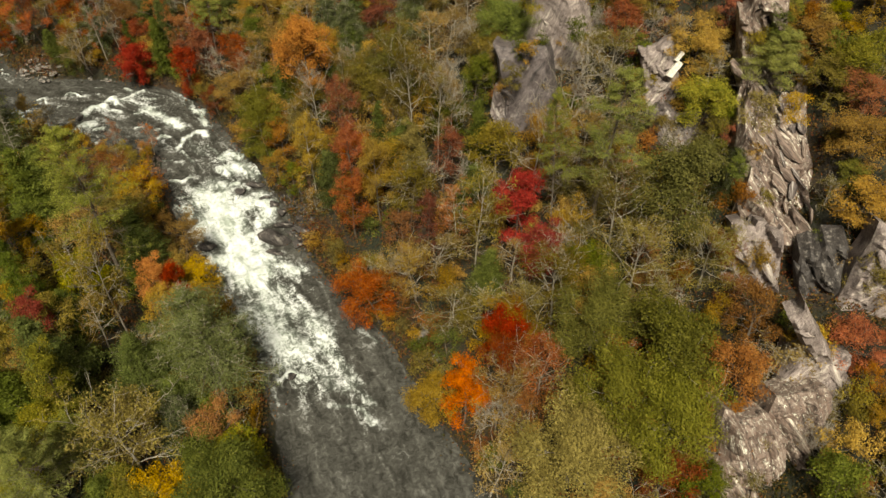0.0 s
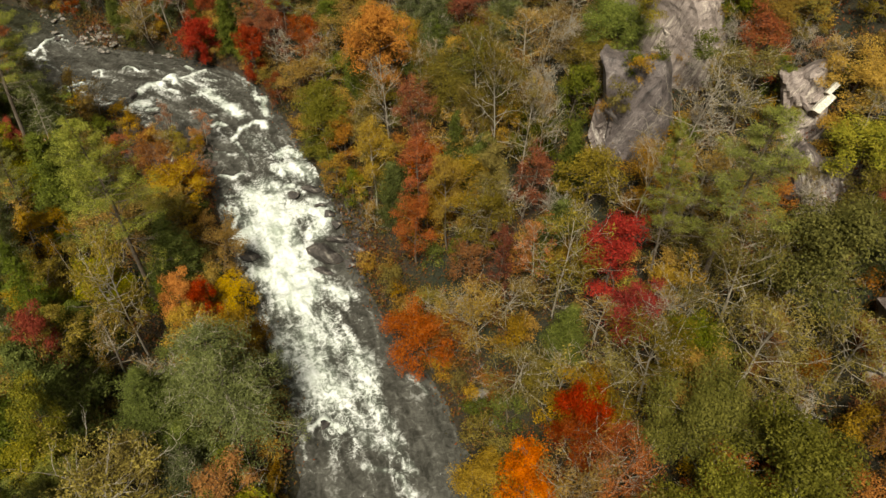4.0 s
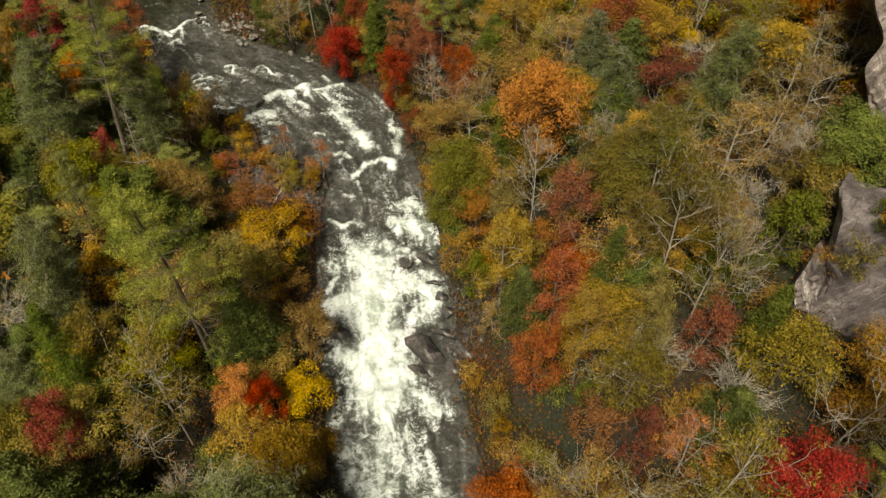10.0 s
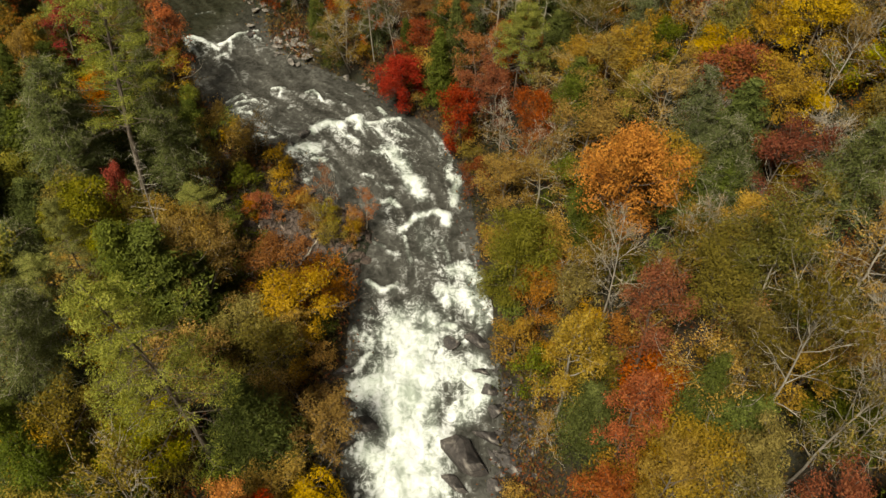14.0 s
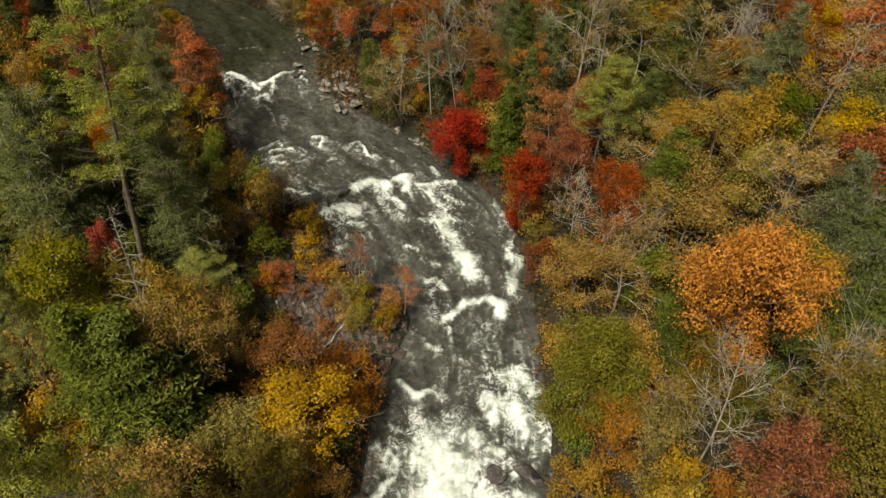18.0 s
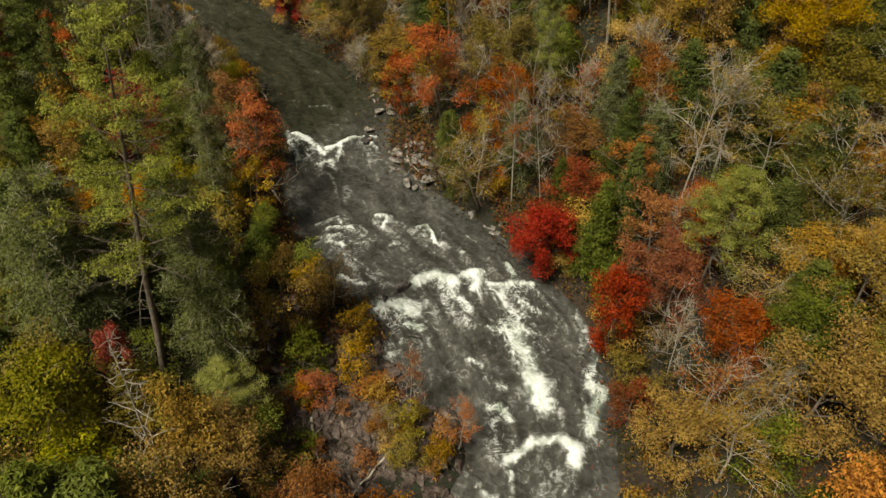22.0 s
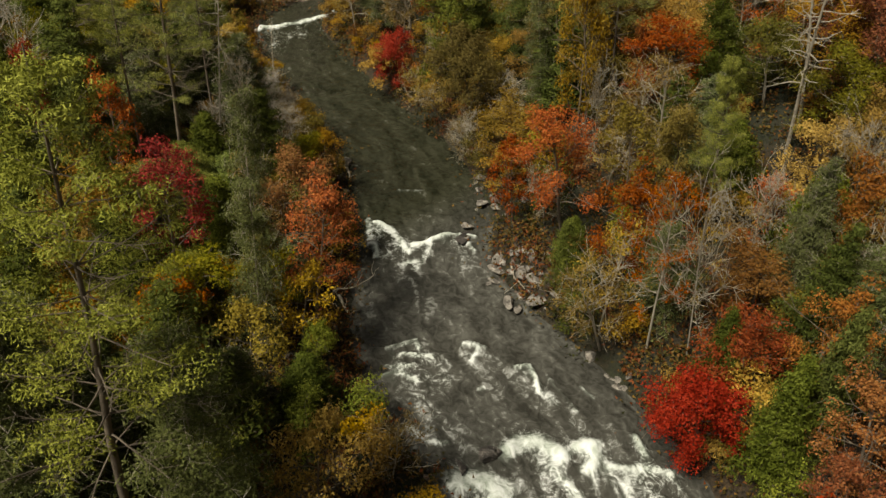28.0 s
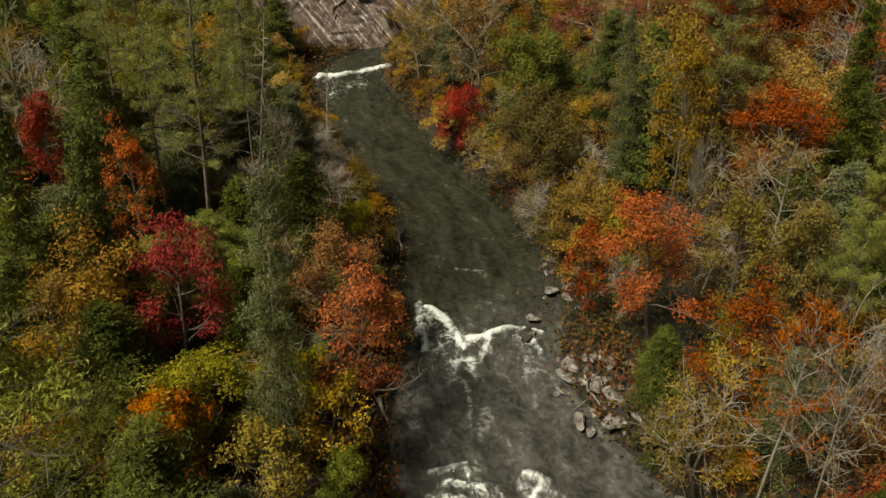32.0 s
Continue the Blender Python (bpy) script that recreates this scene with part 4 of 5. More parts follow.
STANDS.append(("hemlock", [
    (-75.1, 125.1, 5, 3.3), (-95.3, 89.5, 20, 5.5), (-77.1, 143.2, 18, 4.6), (-73.9, 123.1, 7, 3.3), (-123.2, 97.4, 16, 6.7), (-127.9, 93.5, 16, 6.3),
    (-93.8, 92.9, 18, 5.0), (-56.1, 127.6, 14, 4.6), (-52.4, 120.5, 12, 4.3), (-51.7, 123.4, 14, 3.9), (-58.3, 122.4, 10, 3.3), (-26.5, 105.7, 12, 5.1),
    (-56.3, 74.4, 18, 7.9), (-85.7, 86.2, 14, 5.1), (-55.4, 148.0, 17, 5.4), (-51.4, 57.8, 18, 5.8), (-9.6, 88.9, 14, 4.4), (5.0, 85.9, 14, 4.2),
    (-44.8, 48.5, 17, 7.8), (-37.2, 50.5, 13, 8.2),
]))
STANDS.append(("maroon", [
    (-2.0, 73.9, 13, 3.7), (-82.7, 141.0, 12, 3.6), (-83.9, 125.3, 10, 3.9), (-69.9, 124.5, 13, 5.9), (-44.2, 119.2, 10, 5.4), (-60.8, 93.5, 4, 3.1), (-41.3, 109.6, 7, 3.6),
    (-37.4, 117.7, 9, 5.6), (-47.5, 119.2, 9, 3.7), (-14.1, 85.6, 15, 5.3), (-13.5, 78.7, 13, 5.6), (-11.3, 113.5, 12, 6.2), (0.2, 84.4, 12, 5.2),
    (-15.6, 94.0, 16, 6.2), (-11.0, 64.4, 12, 7.9), (23.8, 36.1, 9, 6.0),
]))
STANDS.append(("oak", [
    (-29.7, 97.0, 14, 7.2), (28.9, 68.6, 18, 11.1), (18.1, 52.7, 16, 9.8), (25.0, 48.2, 18, 10.5), (23.8, 39.9, 17, 10.0), (18.1, 43.9, 17, 9.2),
]))
STANDS.append(("oakgold", [
    (14.3, 38.6, 15, 12.0),
]))
STANDS.append(("olive", [
    (-83.4, 100.6, 11, 3.4), (-91.4, 128.9, 8, 4.5), (-75.1, 130.7, 12, 4.7), (-4.2, 78.5, 13, 6.5), (50.1, 80.3, 8, 6.5),
]))
STANDS.append(("orange", [
    (-23.0, 105.4, 20, 8.4), (-81.9, 92.5, 10, 3.1), (-39.0, 63.3, 13, 4.2),
]))
STANDS.append(("orangered", [
    (2.7, 48.3, 12, 6.0),
]))
STANDS.append(("pine", [
    (-44.6, 67.3, 31, 10.0), (-42.9, 123.2, 15, 6.5), (-67.6, 87.0, 31, 9.5), (-99.5, 102.5, 30, 6.4), (-87.9, 141.6, 24, 6.8), (-67.8, 131.8, 18, 3.7),
    (-104.7, 99.9, 26, 5.2), (-111.3, 109.2, 24, 4.8), (-115.7, 99.5, 24, 5.9), (-60.6, 72.5, 18, 4.3), (15.1, 72.3, 26, 4.1), (20.3, 70.8, 28, 9.7),
    (-41.1, 33.6, 18, 8.3), (43.4, 83.7, 12, 8.1),
]))
STANDS.append(("red", [
    (-46.6, 114.4, 12, 4.6), (10.4, 72.3, 15, 6.6), (-107.2, 92.4, 14, 3.7), (-114.1, 133.0, 9, 4.7), (-57.4, 117.2, 10, 5.9), (-66.9, 81.7, 11, 2.6),
    (-36.3, 64.7, 12, 3.8), (-48.9, 52.9, 14, 4.4), (12.2, 65.6, 13, 5.4), (7.7, 54.7, 13, 5.1),
]))
STANDS.append(("redbare", [
    (-64.4, 122.2, 17, 4.2), (-55.6, 99.1, 7, 3.1), (-49.6, 99.1, 7, 2.8), (1.8, 74.0, 13, 4.6), (11.6, 49.3, 13, 6.6),
]))
STANDS.append(("redgold", [
    (-100.9, 96.5, 15, 4.4), (27.4, 99.8, 10, 6.8), (45.1, 48.1, 7, 6.2), (53.1, 76.8, 7, 5.6),
]))
STANDS.append(("redorange", [
    (-84.1, 105.6, 14, 6.0), (-77.9, 125.1, 14, 6.6),
]))
STANDS.append(("rust", [
    (-81.3, 88.3, 11, 3.4), (-48.1, 121.7, 11, 5.6), (-89.7, 107.6, 13, 7.0), (-46.3, 87.8, 5, 3.6), (-53.6, 125.8, 12, 4.9), (-26.6, 95.4, 9, 5.2),
    (35.0, 51.0, 12, 6.3), (33.4, 46.0, 10, 6.9), (9.7, 45.9, 9, 4.7), (-27.2, 43.3, 9, 6.6),
]))
STANDS.append(("tan", [
    (-104.4, 130.7, 10, 5.7), (-67.7, 117.6, 12, 5.0), (-75.5, 134.2, 14, 6.2), (-119.3, 138.5, 15, 9.0), (-129.8, 136.3, 12, 7.1), (-106.1, 145.1, 14, 6.5),
    (-83.8, 151.7, 15, 6.1), (-68.6, 121.8, 11, 6.4), (-67.4, 101.3, 7, 3.4), (-54.6, 95.5, 4, 2.6), (-15.8, 101.2, 15, 5.5), (-38.5, 133.1, 14, 5.4),
    (-48.8, 134.3, 12, 5.2), (-2.1, 102.1, 15, 6.7), (-4.2, 66.7, 13, 7.6), (-43.4, 56.4, 12, 5.2), (6.2, 39.8, 10, 7.1),
]))
STANDS.append(("tangold", [
    (-53.1, 79.1, 17, 5.7), (-20.4, 87.7, 17, 5.6),
]))
STANDS.append(("tulip", [
    (-42.5, 59.3, 22, 7.0), (-4.9, 91.5, 23, 7.3), (-1.0, 88.5, 19, 5.0), (4.9, 70.4, 19, 7.5), (14.0, 58.7, 16, 9.9),
]))

STANDS.append(("gold", [
    (-47.6, 82.4, 9, 8.0), (-34.5, 68.8, 9, 6.0), (-22.1, 126.8, 10, 6.0), (-33.5, 128.6, 8, 4.5), (-0.1, 118.4, 10, 7.0), (-12.0, 108.1, 9, 5.0), (-60.2, 82.7, 10, 6.0), (-48.0, 145.4, 14, 9.0), (-57.2, 145.6, 14, 7.0), (-85.5, 135.0, 20, 5.2), (-88.8, 138.5, 20, 5.4),
]))
STANDS.append(("rust", [
    (-48.0, 87.7, 6, 7.0),
]))
STANDS.append(("hemlock", [
    (-42.5, 70.0, 14, 8.0), (-15.6, 110.4, 11, 7.0), (-74.2, 91.2, 15, 9.0), (-106.1, 95.7, 17, 8.0), (-39.8, 134.4, 13, 8.0), (-34.6, 121.3, 10, 6.0), (-55.9, 75.5, 17, 10.0),
]))
STANDS.append(("greengold", [
    (-5.2, 126.8, 10, 7.0), (-84.1, 95.9, 9, 6.0),
]))
STANDS.append(("redlight", [
    (-89.2, 96.7, 15, 5.5),
]))
STANDS.append(("redgold", [
    (-82.8, 93.4, 9, 5.0),
]))
STANDS.append(("maroon", [
    (-57.9, 124.2, 9, 6.0),
]))
STANDS.append(("olive", [
    (-79.0, 97.0, 8, 5.0),
]))
STANDS.append(("redbare", [
    (-47.7, 124.7, 10, 6.0),
]))
STANDS.append(("greyhem", [
    (-74.3, 83.8, 17, 9.0),
]))


# ---- trees ----
class Build:
    """Collects tapered limbs and leaves as arrays."""

    def __init__(self, seed):
        self.rng = np.random.default_rng(seed)
        self.v, self.f, self.n = [], [], 0
        self.lv = []

    def limb(self, pts, r0, r1, sides=5):
        pts = np.asarray(pts, float)
        m = len(pts)
        way = np.gradient(pts, axis=0)
        way /= np.linalg.norm(way, axis=1)[:, None] + 1e-9
        ref = np.where(np.abs(way[:, 2:3]) > 0.9, np.array([[1.0, 0, 0]]), np.array([[0, 0, 1.0]]))
        a = np.cross(way, ref)
        a /= np.linalg.norm(a, axis=1)[:, None] + 1e-9
        b = np.cross(way, a)
        r = np.linspace(r0, r1, m)
        ang = np.arange(sides) * 2 * np.pi / sides
        ring = pts[:, None] + r[:, None, None] * (np.cos(ang)[None, :, None] * a[:, None] + np.sin(ang)[None, :, None] * b[:, None])
        self.v.append(ring.reshape(-1, 3))
        i = np.arange(m - 1)[:, None] * sides + np.arange(sides)[None]
        j = np.arange(m - 1)[:, None] * sides + (np.arange(sides)[None] + 1) % sides
        self.f.append(np.stack([i, j, j + sides, i + sides], -1).reshape(-1, 4) + self.n)
        self.n += m * sides

    def clumps(self, centres, radii, per_area, size, squash=0.75, under=0.4, loose=0.5, long=1.0, up=0.35):
        """Leaves over domes: each tuft of foliage is a lumpy cushion, open below."""
        radii = np.asarray(radii, float)
        count = np.maximum((per_area * radii ** 2).astype(int), 4)
        c, r = np.repeat(np.asarray(centres, float), count, 0), np.repeat(radii, count)[:, None]
        z = self.rng.uniform(-under, 1, len(c))
        ang = self.rng.uniform(0, 2 * np.pi, len(c))
        flat = np.sqrt(np.maximum(1 - z * z, 0))
        out = np.stack([flat * np.cos(ang), flat * np.sin(ang), z], 1)
        lump = 1 + 0.22 * np.sin(3 * ang + 7 * c[:, 0]) * np.cos(4 * z + 5 * c[:, 1])
        depth = 1.06 - 0.75 * self.rng.random(len(c)) ** 2.2
        c = c + out * r * (lump * depth)[:, None] * np.array([1, 1, squash]) + self.rng.normal(0, 0.07, c.shape)
        n = out + loose * self.rng.normal(0, 1, c.shape) + np.array([0, 0, up])
        n /= np.linalg.norm(n, axis=1)[:, None]
        a = np.cross(n, self.rng.normal(0, 1, c.shape))
        a /= np.linalg.norm(a, axis=1)[:, None] + 1e-9
        b = np.cross(n, a)
        s = size * self.rng.uniform(0.65, 1.3, (len(c), 1))
        self.lv.append(np.stack([c - a * s * 0.62 * long, c + b * s * 0.46 / long + a * s * 0.1, c + a * s * 0.62 * long - b * s * 0.34 / long], 1))

    def wood(self, name, mat):
        return mesh_of(name, np.concatenate(self.v), np.concatenate(self.f), mat, True)

    def crown(self, name, mat):
        v = np.concatenate(self.lv).reshape(-1, 3)
        return mesh_of(name, v, np.arange(len(v)).reshape(-1, 3), mat)


def bent(rng, start, way, length, steps, curl, lift=0.0):
    pts = [np.array(start, float)]
    way = np.array(way, float) / np.linalg.norm(way)
    for _ in range(steps):
        way = way + rng.normal(0, curl, 3) + np.array([0, 0, lift])
        way /= np.linalg.norm(way)
        pts.append(pts[-1] + way * length / steps)
    return np.array(pts)


def along(line, q):
    k = min(int(q * (len(line) - 1)), len(line) - 2)
    return line[k] + (line[k + 1] - line[k]) * (q * (len(line) - 1) - k)


def broadleaf(seed, per_area, tuft, high=16.0, wide=7.0, size=0.2, low=0.3, limbs=20, boughs=4, twigs=0, lean=0.05, keep=1.0, thin=1.0):
    """A broad-leaved tree: wandering trunk, limbs, boughs and twigs, with cushions of leaves at their ends."""
    b = Build(seed)
    rng = b.rng
    trunk = bent(rng, (0, 0, -0.6), (rng.normal(0, lean), rng.normal(0, lean), 1), high * 0.84, 9, 0.045, 0.04)
    b.limb(trunk, high * 0.0125 * thin, 0.03, 6)
    heads, sizes = [], []
    lopsided, heavy = rng.uniform(0, 6.28), rng.uniform(0.1, 0.3)

    def head(p, share=1.0):
        """A cushion of leaves; stray ends are drawn in to the crown's outline."""
        axis = along(trunk, min(max(p[2] / (high * 0.84), 0.0), 1.0))[:2]
        off = p[:2] - axis
        far, room = math.hypot(*off), wide * 0.5 * (1 - tuft * 1.4) * rng.uniform(0.88, 1.06)
        if far > room:
            p = np.array([*(axis + off * room / far), p[2]])
        if rng.random() < keep:
            heads.append(p)
            sizes.append(tuft * wide * share * rng.uniform(0.7, 1.25))
    for i in range(limbs):
        q = low + (0.97 - low) * (i + rng.uniform(0, 0.8)) / limbs
        base = along(trunk, q)
        ang = i * 2.4 + rng.uniform(-0.6, 0.6)
        h = min(max((q - low) / (1.0 - low), 0.0), 1.0)
        belly = (0.62 + 0.5 * math.sin(math.pi * min(h * 1.15, 1.0))) * (1.0 if h < 0.6 else 1.0 - 0.95 * (h - 0.6))
        reach = wide * 0.46 * belly * rng.uniform(0.7, 1.2) * (1 + heavy * math.cos(ang - lopsided))
        rise = 0.15 + 0.75 * h + rng.uniform(-0.15, 0.2)
        limb = bent(rng, base, (math.cos(ang), math.sin(ang), rise), reach, 4, 0.17, 0.03)
        b.limb(limb, high * 0.0046 * thin * (1.25 - q * 0.7), 0.022, 4 if twigs > 3 else 3)
        for j in range(boughs):
            k = 1 + (j + i) % 4
            way = limb[k] - limb[k - 1]
            way = way / np.linalg.norm(way) + rng.normal(0, 0.6, 3) + np.array([0, 0, 0.1])
            bough = bent(rng, limb[k], way, reach * rng.uniform(0.28, 0.55), 3, 0.24, 0.05)
            b.limb(bough, 0.03, 0.012, 3)
            head(bough[-1])
            for _ in range(twigs):
                k2 = int(rng.integers(1, 4))
                w2 = bough[k2] - bough[k2 - 1]
                twig = bent(rng, bough[k2], w2 / np.linalg.norm(w2) + rng.normal(0, 0.6, 3), rng.uniform(0.5, 1.5), 2, 0.22, 0.04)
                b.limb(twig, 0.017, 0.009, 3)
        head(limb[-1])
    # the top fills out round the leader
    for i in range(max(limbs // 3, 3)):
        p = along(trunk, rng.uniform(0.78, 1.0)) + rng.normal(0, 1, 3) * np.array([0.09, 0.09, 0.02]) * wide
        b.limb([along(trunk, 0.75), p], 0.03, 0.012, 3)
        head(p, 1.1)
    if per_area > 0:
        b.clumps(np.array(heads), sizes, per_area, size)
    return b


def pine_tree(seed, high=24.0, wide=8.5, whorls=14, size=0.105):
    """A white pine: bare lower trunk, long level boughs in open tiers carrying flat plumes of needles."""
    b = Build(seed)
    rng = b.rng
    trunk = bent(rng, (0, 0, -0.6), (rng.normal(0, 0.04), rng.normal(0, 0.04), 1), high, 10, 0.025, 0.03)
    b.limb(trunk, high * 0.0115, 0.03, 6)
    pads, sizes = [], []
    turn = 0.0
    for i in range(whorls):
        q = 0.36 + 0.62 * (i + rng.uniform(0, 0.6)) / whorls
        turn += rng.uniform(0.4, 1.2)
        arms = 5 if q < 0.9 else 4
        for j in range(arms):
            ang = turn + j * 6.283 / arms + rng.uniform(-0.35, 0.35)
            reach = wide * 0.5 * min(1.0, 1.9 * (1.03 - q)) ** 0.7 * rng.uniform(0.55, 1.2)
            bough = bent(rng, along(trunk, q), (math.cos(ang), math.sin(ang), 0.02 + 0.55 * max(q - 0.55, 0)), reach, 5, 0.09, 0.05)
            b.limb(bough, 0.06 * (1.25 - q) + 0.012, 0.016, 3)
            bare = rng.random() < (0.65 if q < 0.46 else 0.10)
            for k in range(2, 6):
                for s in (-1, 0, 1):
                    side = np.array([-math.sin(ang), math.cos(ang), 0.05]) * s + 0.8 * np.array([math.cos(ang), math.sin(ang), 0.1])
                    twig = bent(rng, bough[k], side, reach * rng.uniform(0.14, 0.30), 2, 0.15, 0.06)
                    if bare or s:
                        b.limb(twig[[0, 2]], 0.017, 0.009, 3)
                    if not bare and rng.random() < 0.85:
                        pads.append(twig[-1])
                        sizes.append(rng.uniform(0.32, 0.62) * (0.75 + 0.25 * min(1.0, reach / 2)))
    for i in range(6):
        pads.append(along(trunk, 0.93 + 0.012 * i) + rng.normal(0, 0.15, 3))
        sizes.append(0.45)
    b.clumps(np.array(pads), sizes, 300, size, 0.55, 0.3, 0.6, 1.4, 0.5)
    return b


def hemlock_tree(seed, high=18.0, wide=7.0, per_area=95, thin=0.0, size=0.16, taper=0.7):
    """A hemlock: tiers of drooping feathery sprays down to near the ground."""
    b = Build(seed)
    rng = b.rng
    trunk = bent(rng, (0, 0, -0.6), (0, 0, 1), high, 8, 0.02, 0.03)
    b.limb(trunk, high * 0.011, 0.02, 6)
    pads, sizes = [trunk[-1]], [0.3]
    for i in range(72):
        q = 0.12 + 0.87 * (i + rng.uniform(0, 1)) / 72
        ang = i * 2.4 + rng.uniform(-0.5, 0.5)
        reach = wide * 0.5 * (1.03 - q) ** taper * rng.uniform(0.6, 1.2)
        bough = bent(rng, along(trunk, q), (math.cos(ang), math.sin(ang), 0.25), reach, 4, 0.08, -0.10)
        b.limb(bough, 0.04 * (1.15 - q), 0.010, 3)
        side = np.array([-math.sin(ang), math.cos(ang), -0.08])
        for k in range(1, 5):
            if rng.random() > thin:
                for s in (-1, 0, 1) if k < 4 else (0,):
                    pads.append(bough[k] + side * s * reach * 0.24 * rng.uniform(0.5, 1.2) + rng.normal(0, 0.08, 3))
                    sizes.append(rng.uniform(0.42, 0.74) * (0.55 + 0.5 * min(1.4, reach / 2.4)))
            if thin > 0:
                for _ in range(3):
                    b.limb(bent(rng, bough[k], rng.normal(0, 1, 3) + np.array([0, 0, 0.4]), rng.uniform(0.5, 1.1), 2, 0.25), 0.015, 0.008, 3)
    b.clumps(np.array(pads), sizes, per_area, size, 0.5, 0.2, 0.45, 1.35, 0.5)
    return b


def snag_tree(seed, high=16.0):
    """A dead conifer: a pale spar with broken level branches."""
    b = Build(seed)
    rng = b.rng
    trunk = bent(rng, (0, 0, -0.6), (0.02, 0.02, 1), high, 8, 0.03, 0.03)
    b.limb(trunk, high * 0.0075, 0.02, 6)
    for i in range(34):
        q = 0.35 + 0.62 * i / 34
        k = min(int(q * 8), 7)
        base = trunk[k] + (trunk[k + 1] - trunk[k]) * (q * 8 - k)
        ang = i * 2.4 + rng.uniform(-0.5, 0.5)
        bough = bent(rng, base, (math.cos(ang), math.sin(ang), rng.uniform(-0.2, 0.3)), rng.uniform(0.5, 3.4) * (1.2 - q), 4, 0.22, 0.02)
        b.limb(bough, 0.05 * (1.2 - q) + 0.012, 0.012, 3)
        for _ in range(3):
            b.limb(bent(rng, bough[int(rng.integers(1, 4))], rng.normal(0, 1, 3), rng.uniform(0.3, 0.9), 2, 0.3), 0.016, 0.007, 3)
    return b


def assemble(kind, label, category, build, bark, leaf):
    """The first tree of its kind: an empty at the foot, trunk with its limbs, and crown."""
    root = new(kind)
    root.empty_display_size = 0.5
    for name, me, mat in (("trunk", build[0], bark), ("crown", build[1], leaf)):
        if me is None:
            continue
        ob = new(name, me)
        ob.parent = root
        ob.material_slots[0].link = "OBJECT"
        ob.material_slots[0].material = mat
    return tagged(root, label, category, "trees of the gorge")


def shapes_of(builds, leafy=True, bare=False):
    """Meshes of each shape with its height and crown width as grown."""
    out = []
    for b in builds:
        p = np.concatenate(b.v) if bare or not leafy else np.concatenate(b.lv).reshape(-1, 3)
        wide = 2 * np.percentile(np.hypot(p[:, 0] - p[:, 0].mean(), p[:, 1] - p[:, 1].mean()), 98.5)
        out.append((b.wood("trunk", BARK), b.crown("crown", LEAVES["oak"]) if leafy else None, float(p[:, 2].max()), float(wide), (float(p[:, 0].mean()), float(p[:, 1].mean()))))
    return out


# each kind is grown at several sizes, so that leaves keep their size: height, crown width, lowest limb
SIZES = ((9.5, 5.2, 0.2), (11, 7.2, 0.24), (14, 6.2, 0.3), (14, 8.6, 0.26), (17, 7.4, 0.32), (18, 10.8, 0.28))
FULL = shapes_of([broadleaf(100 + i, 190, 0.135, h, w, 0.165, lo, 14 + int(w * 0.7), 3) for i, (h, w, lo) in enumerate(SIZES)])
LIGHT = shapes_of([broadleaf(200 + i, 155, 0.115, h, w, 0.165, lo, 12 + int(w * 0.8), 3, 1) for i, (h, w, lo) in enumerate(SIZES)])
SPARSE = shapes_of([broadleaf(300 + i, 90, 0.095, h, w, 0.16, lo, 11 + int(w * 0.7), 4, 3, 0.05, 0.85, 0.8) for i, (h, w, lo) in enumerate(SIZES)])
BARE = shapes_of([broadleaf(400 + i, 60, 0.07, h, w, 0.16, 0.32, 15, 6, 6, 0.03, 0.34, 0.6) for i, (h, w) in enumerate(((7, 5.5), (11, 7), (15, 8.5), (19, 9)))], bare=True)
PINE = shapes_of([pine_tree(500 + i, h, w) for i, (h, w) in enumerate(((13, 7), (20, 8), (26, 9.5), (30, 10.5)))])
HEMLOCK = shapes_of([hemlock_tree(600 + i, h, w) for i, (h, w) in enumerate(((8, 5.5), (12, 7.5), (16, 7.5), (19, 9)))])
GREYHEM = shapes_of([hemlock_tree(650 + i, h, w, 115, 0.10, 0.14, 0.5) for i, (h, w) in enumerate(((11, 7.5), (15, 9), (19, 10), (21, 13)))])
SAPLING = shapes_of([broadleaf(800 + i, 150, 0.17, h, w, 0.16, 0.10, 8, 2, 0, 0.08) for i, (h, w) in enumerate(((3.2, 3), (4.5, 3.6), (6, 4.4), (6.5, 5.4)))])
SNAG = shapes_of([snag_tree(700 + i) for i in range(2)], False)
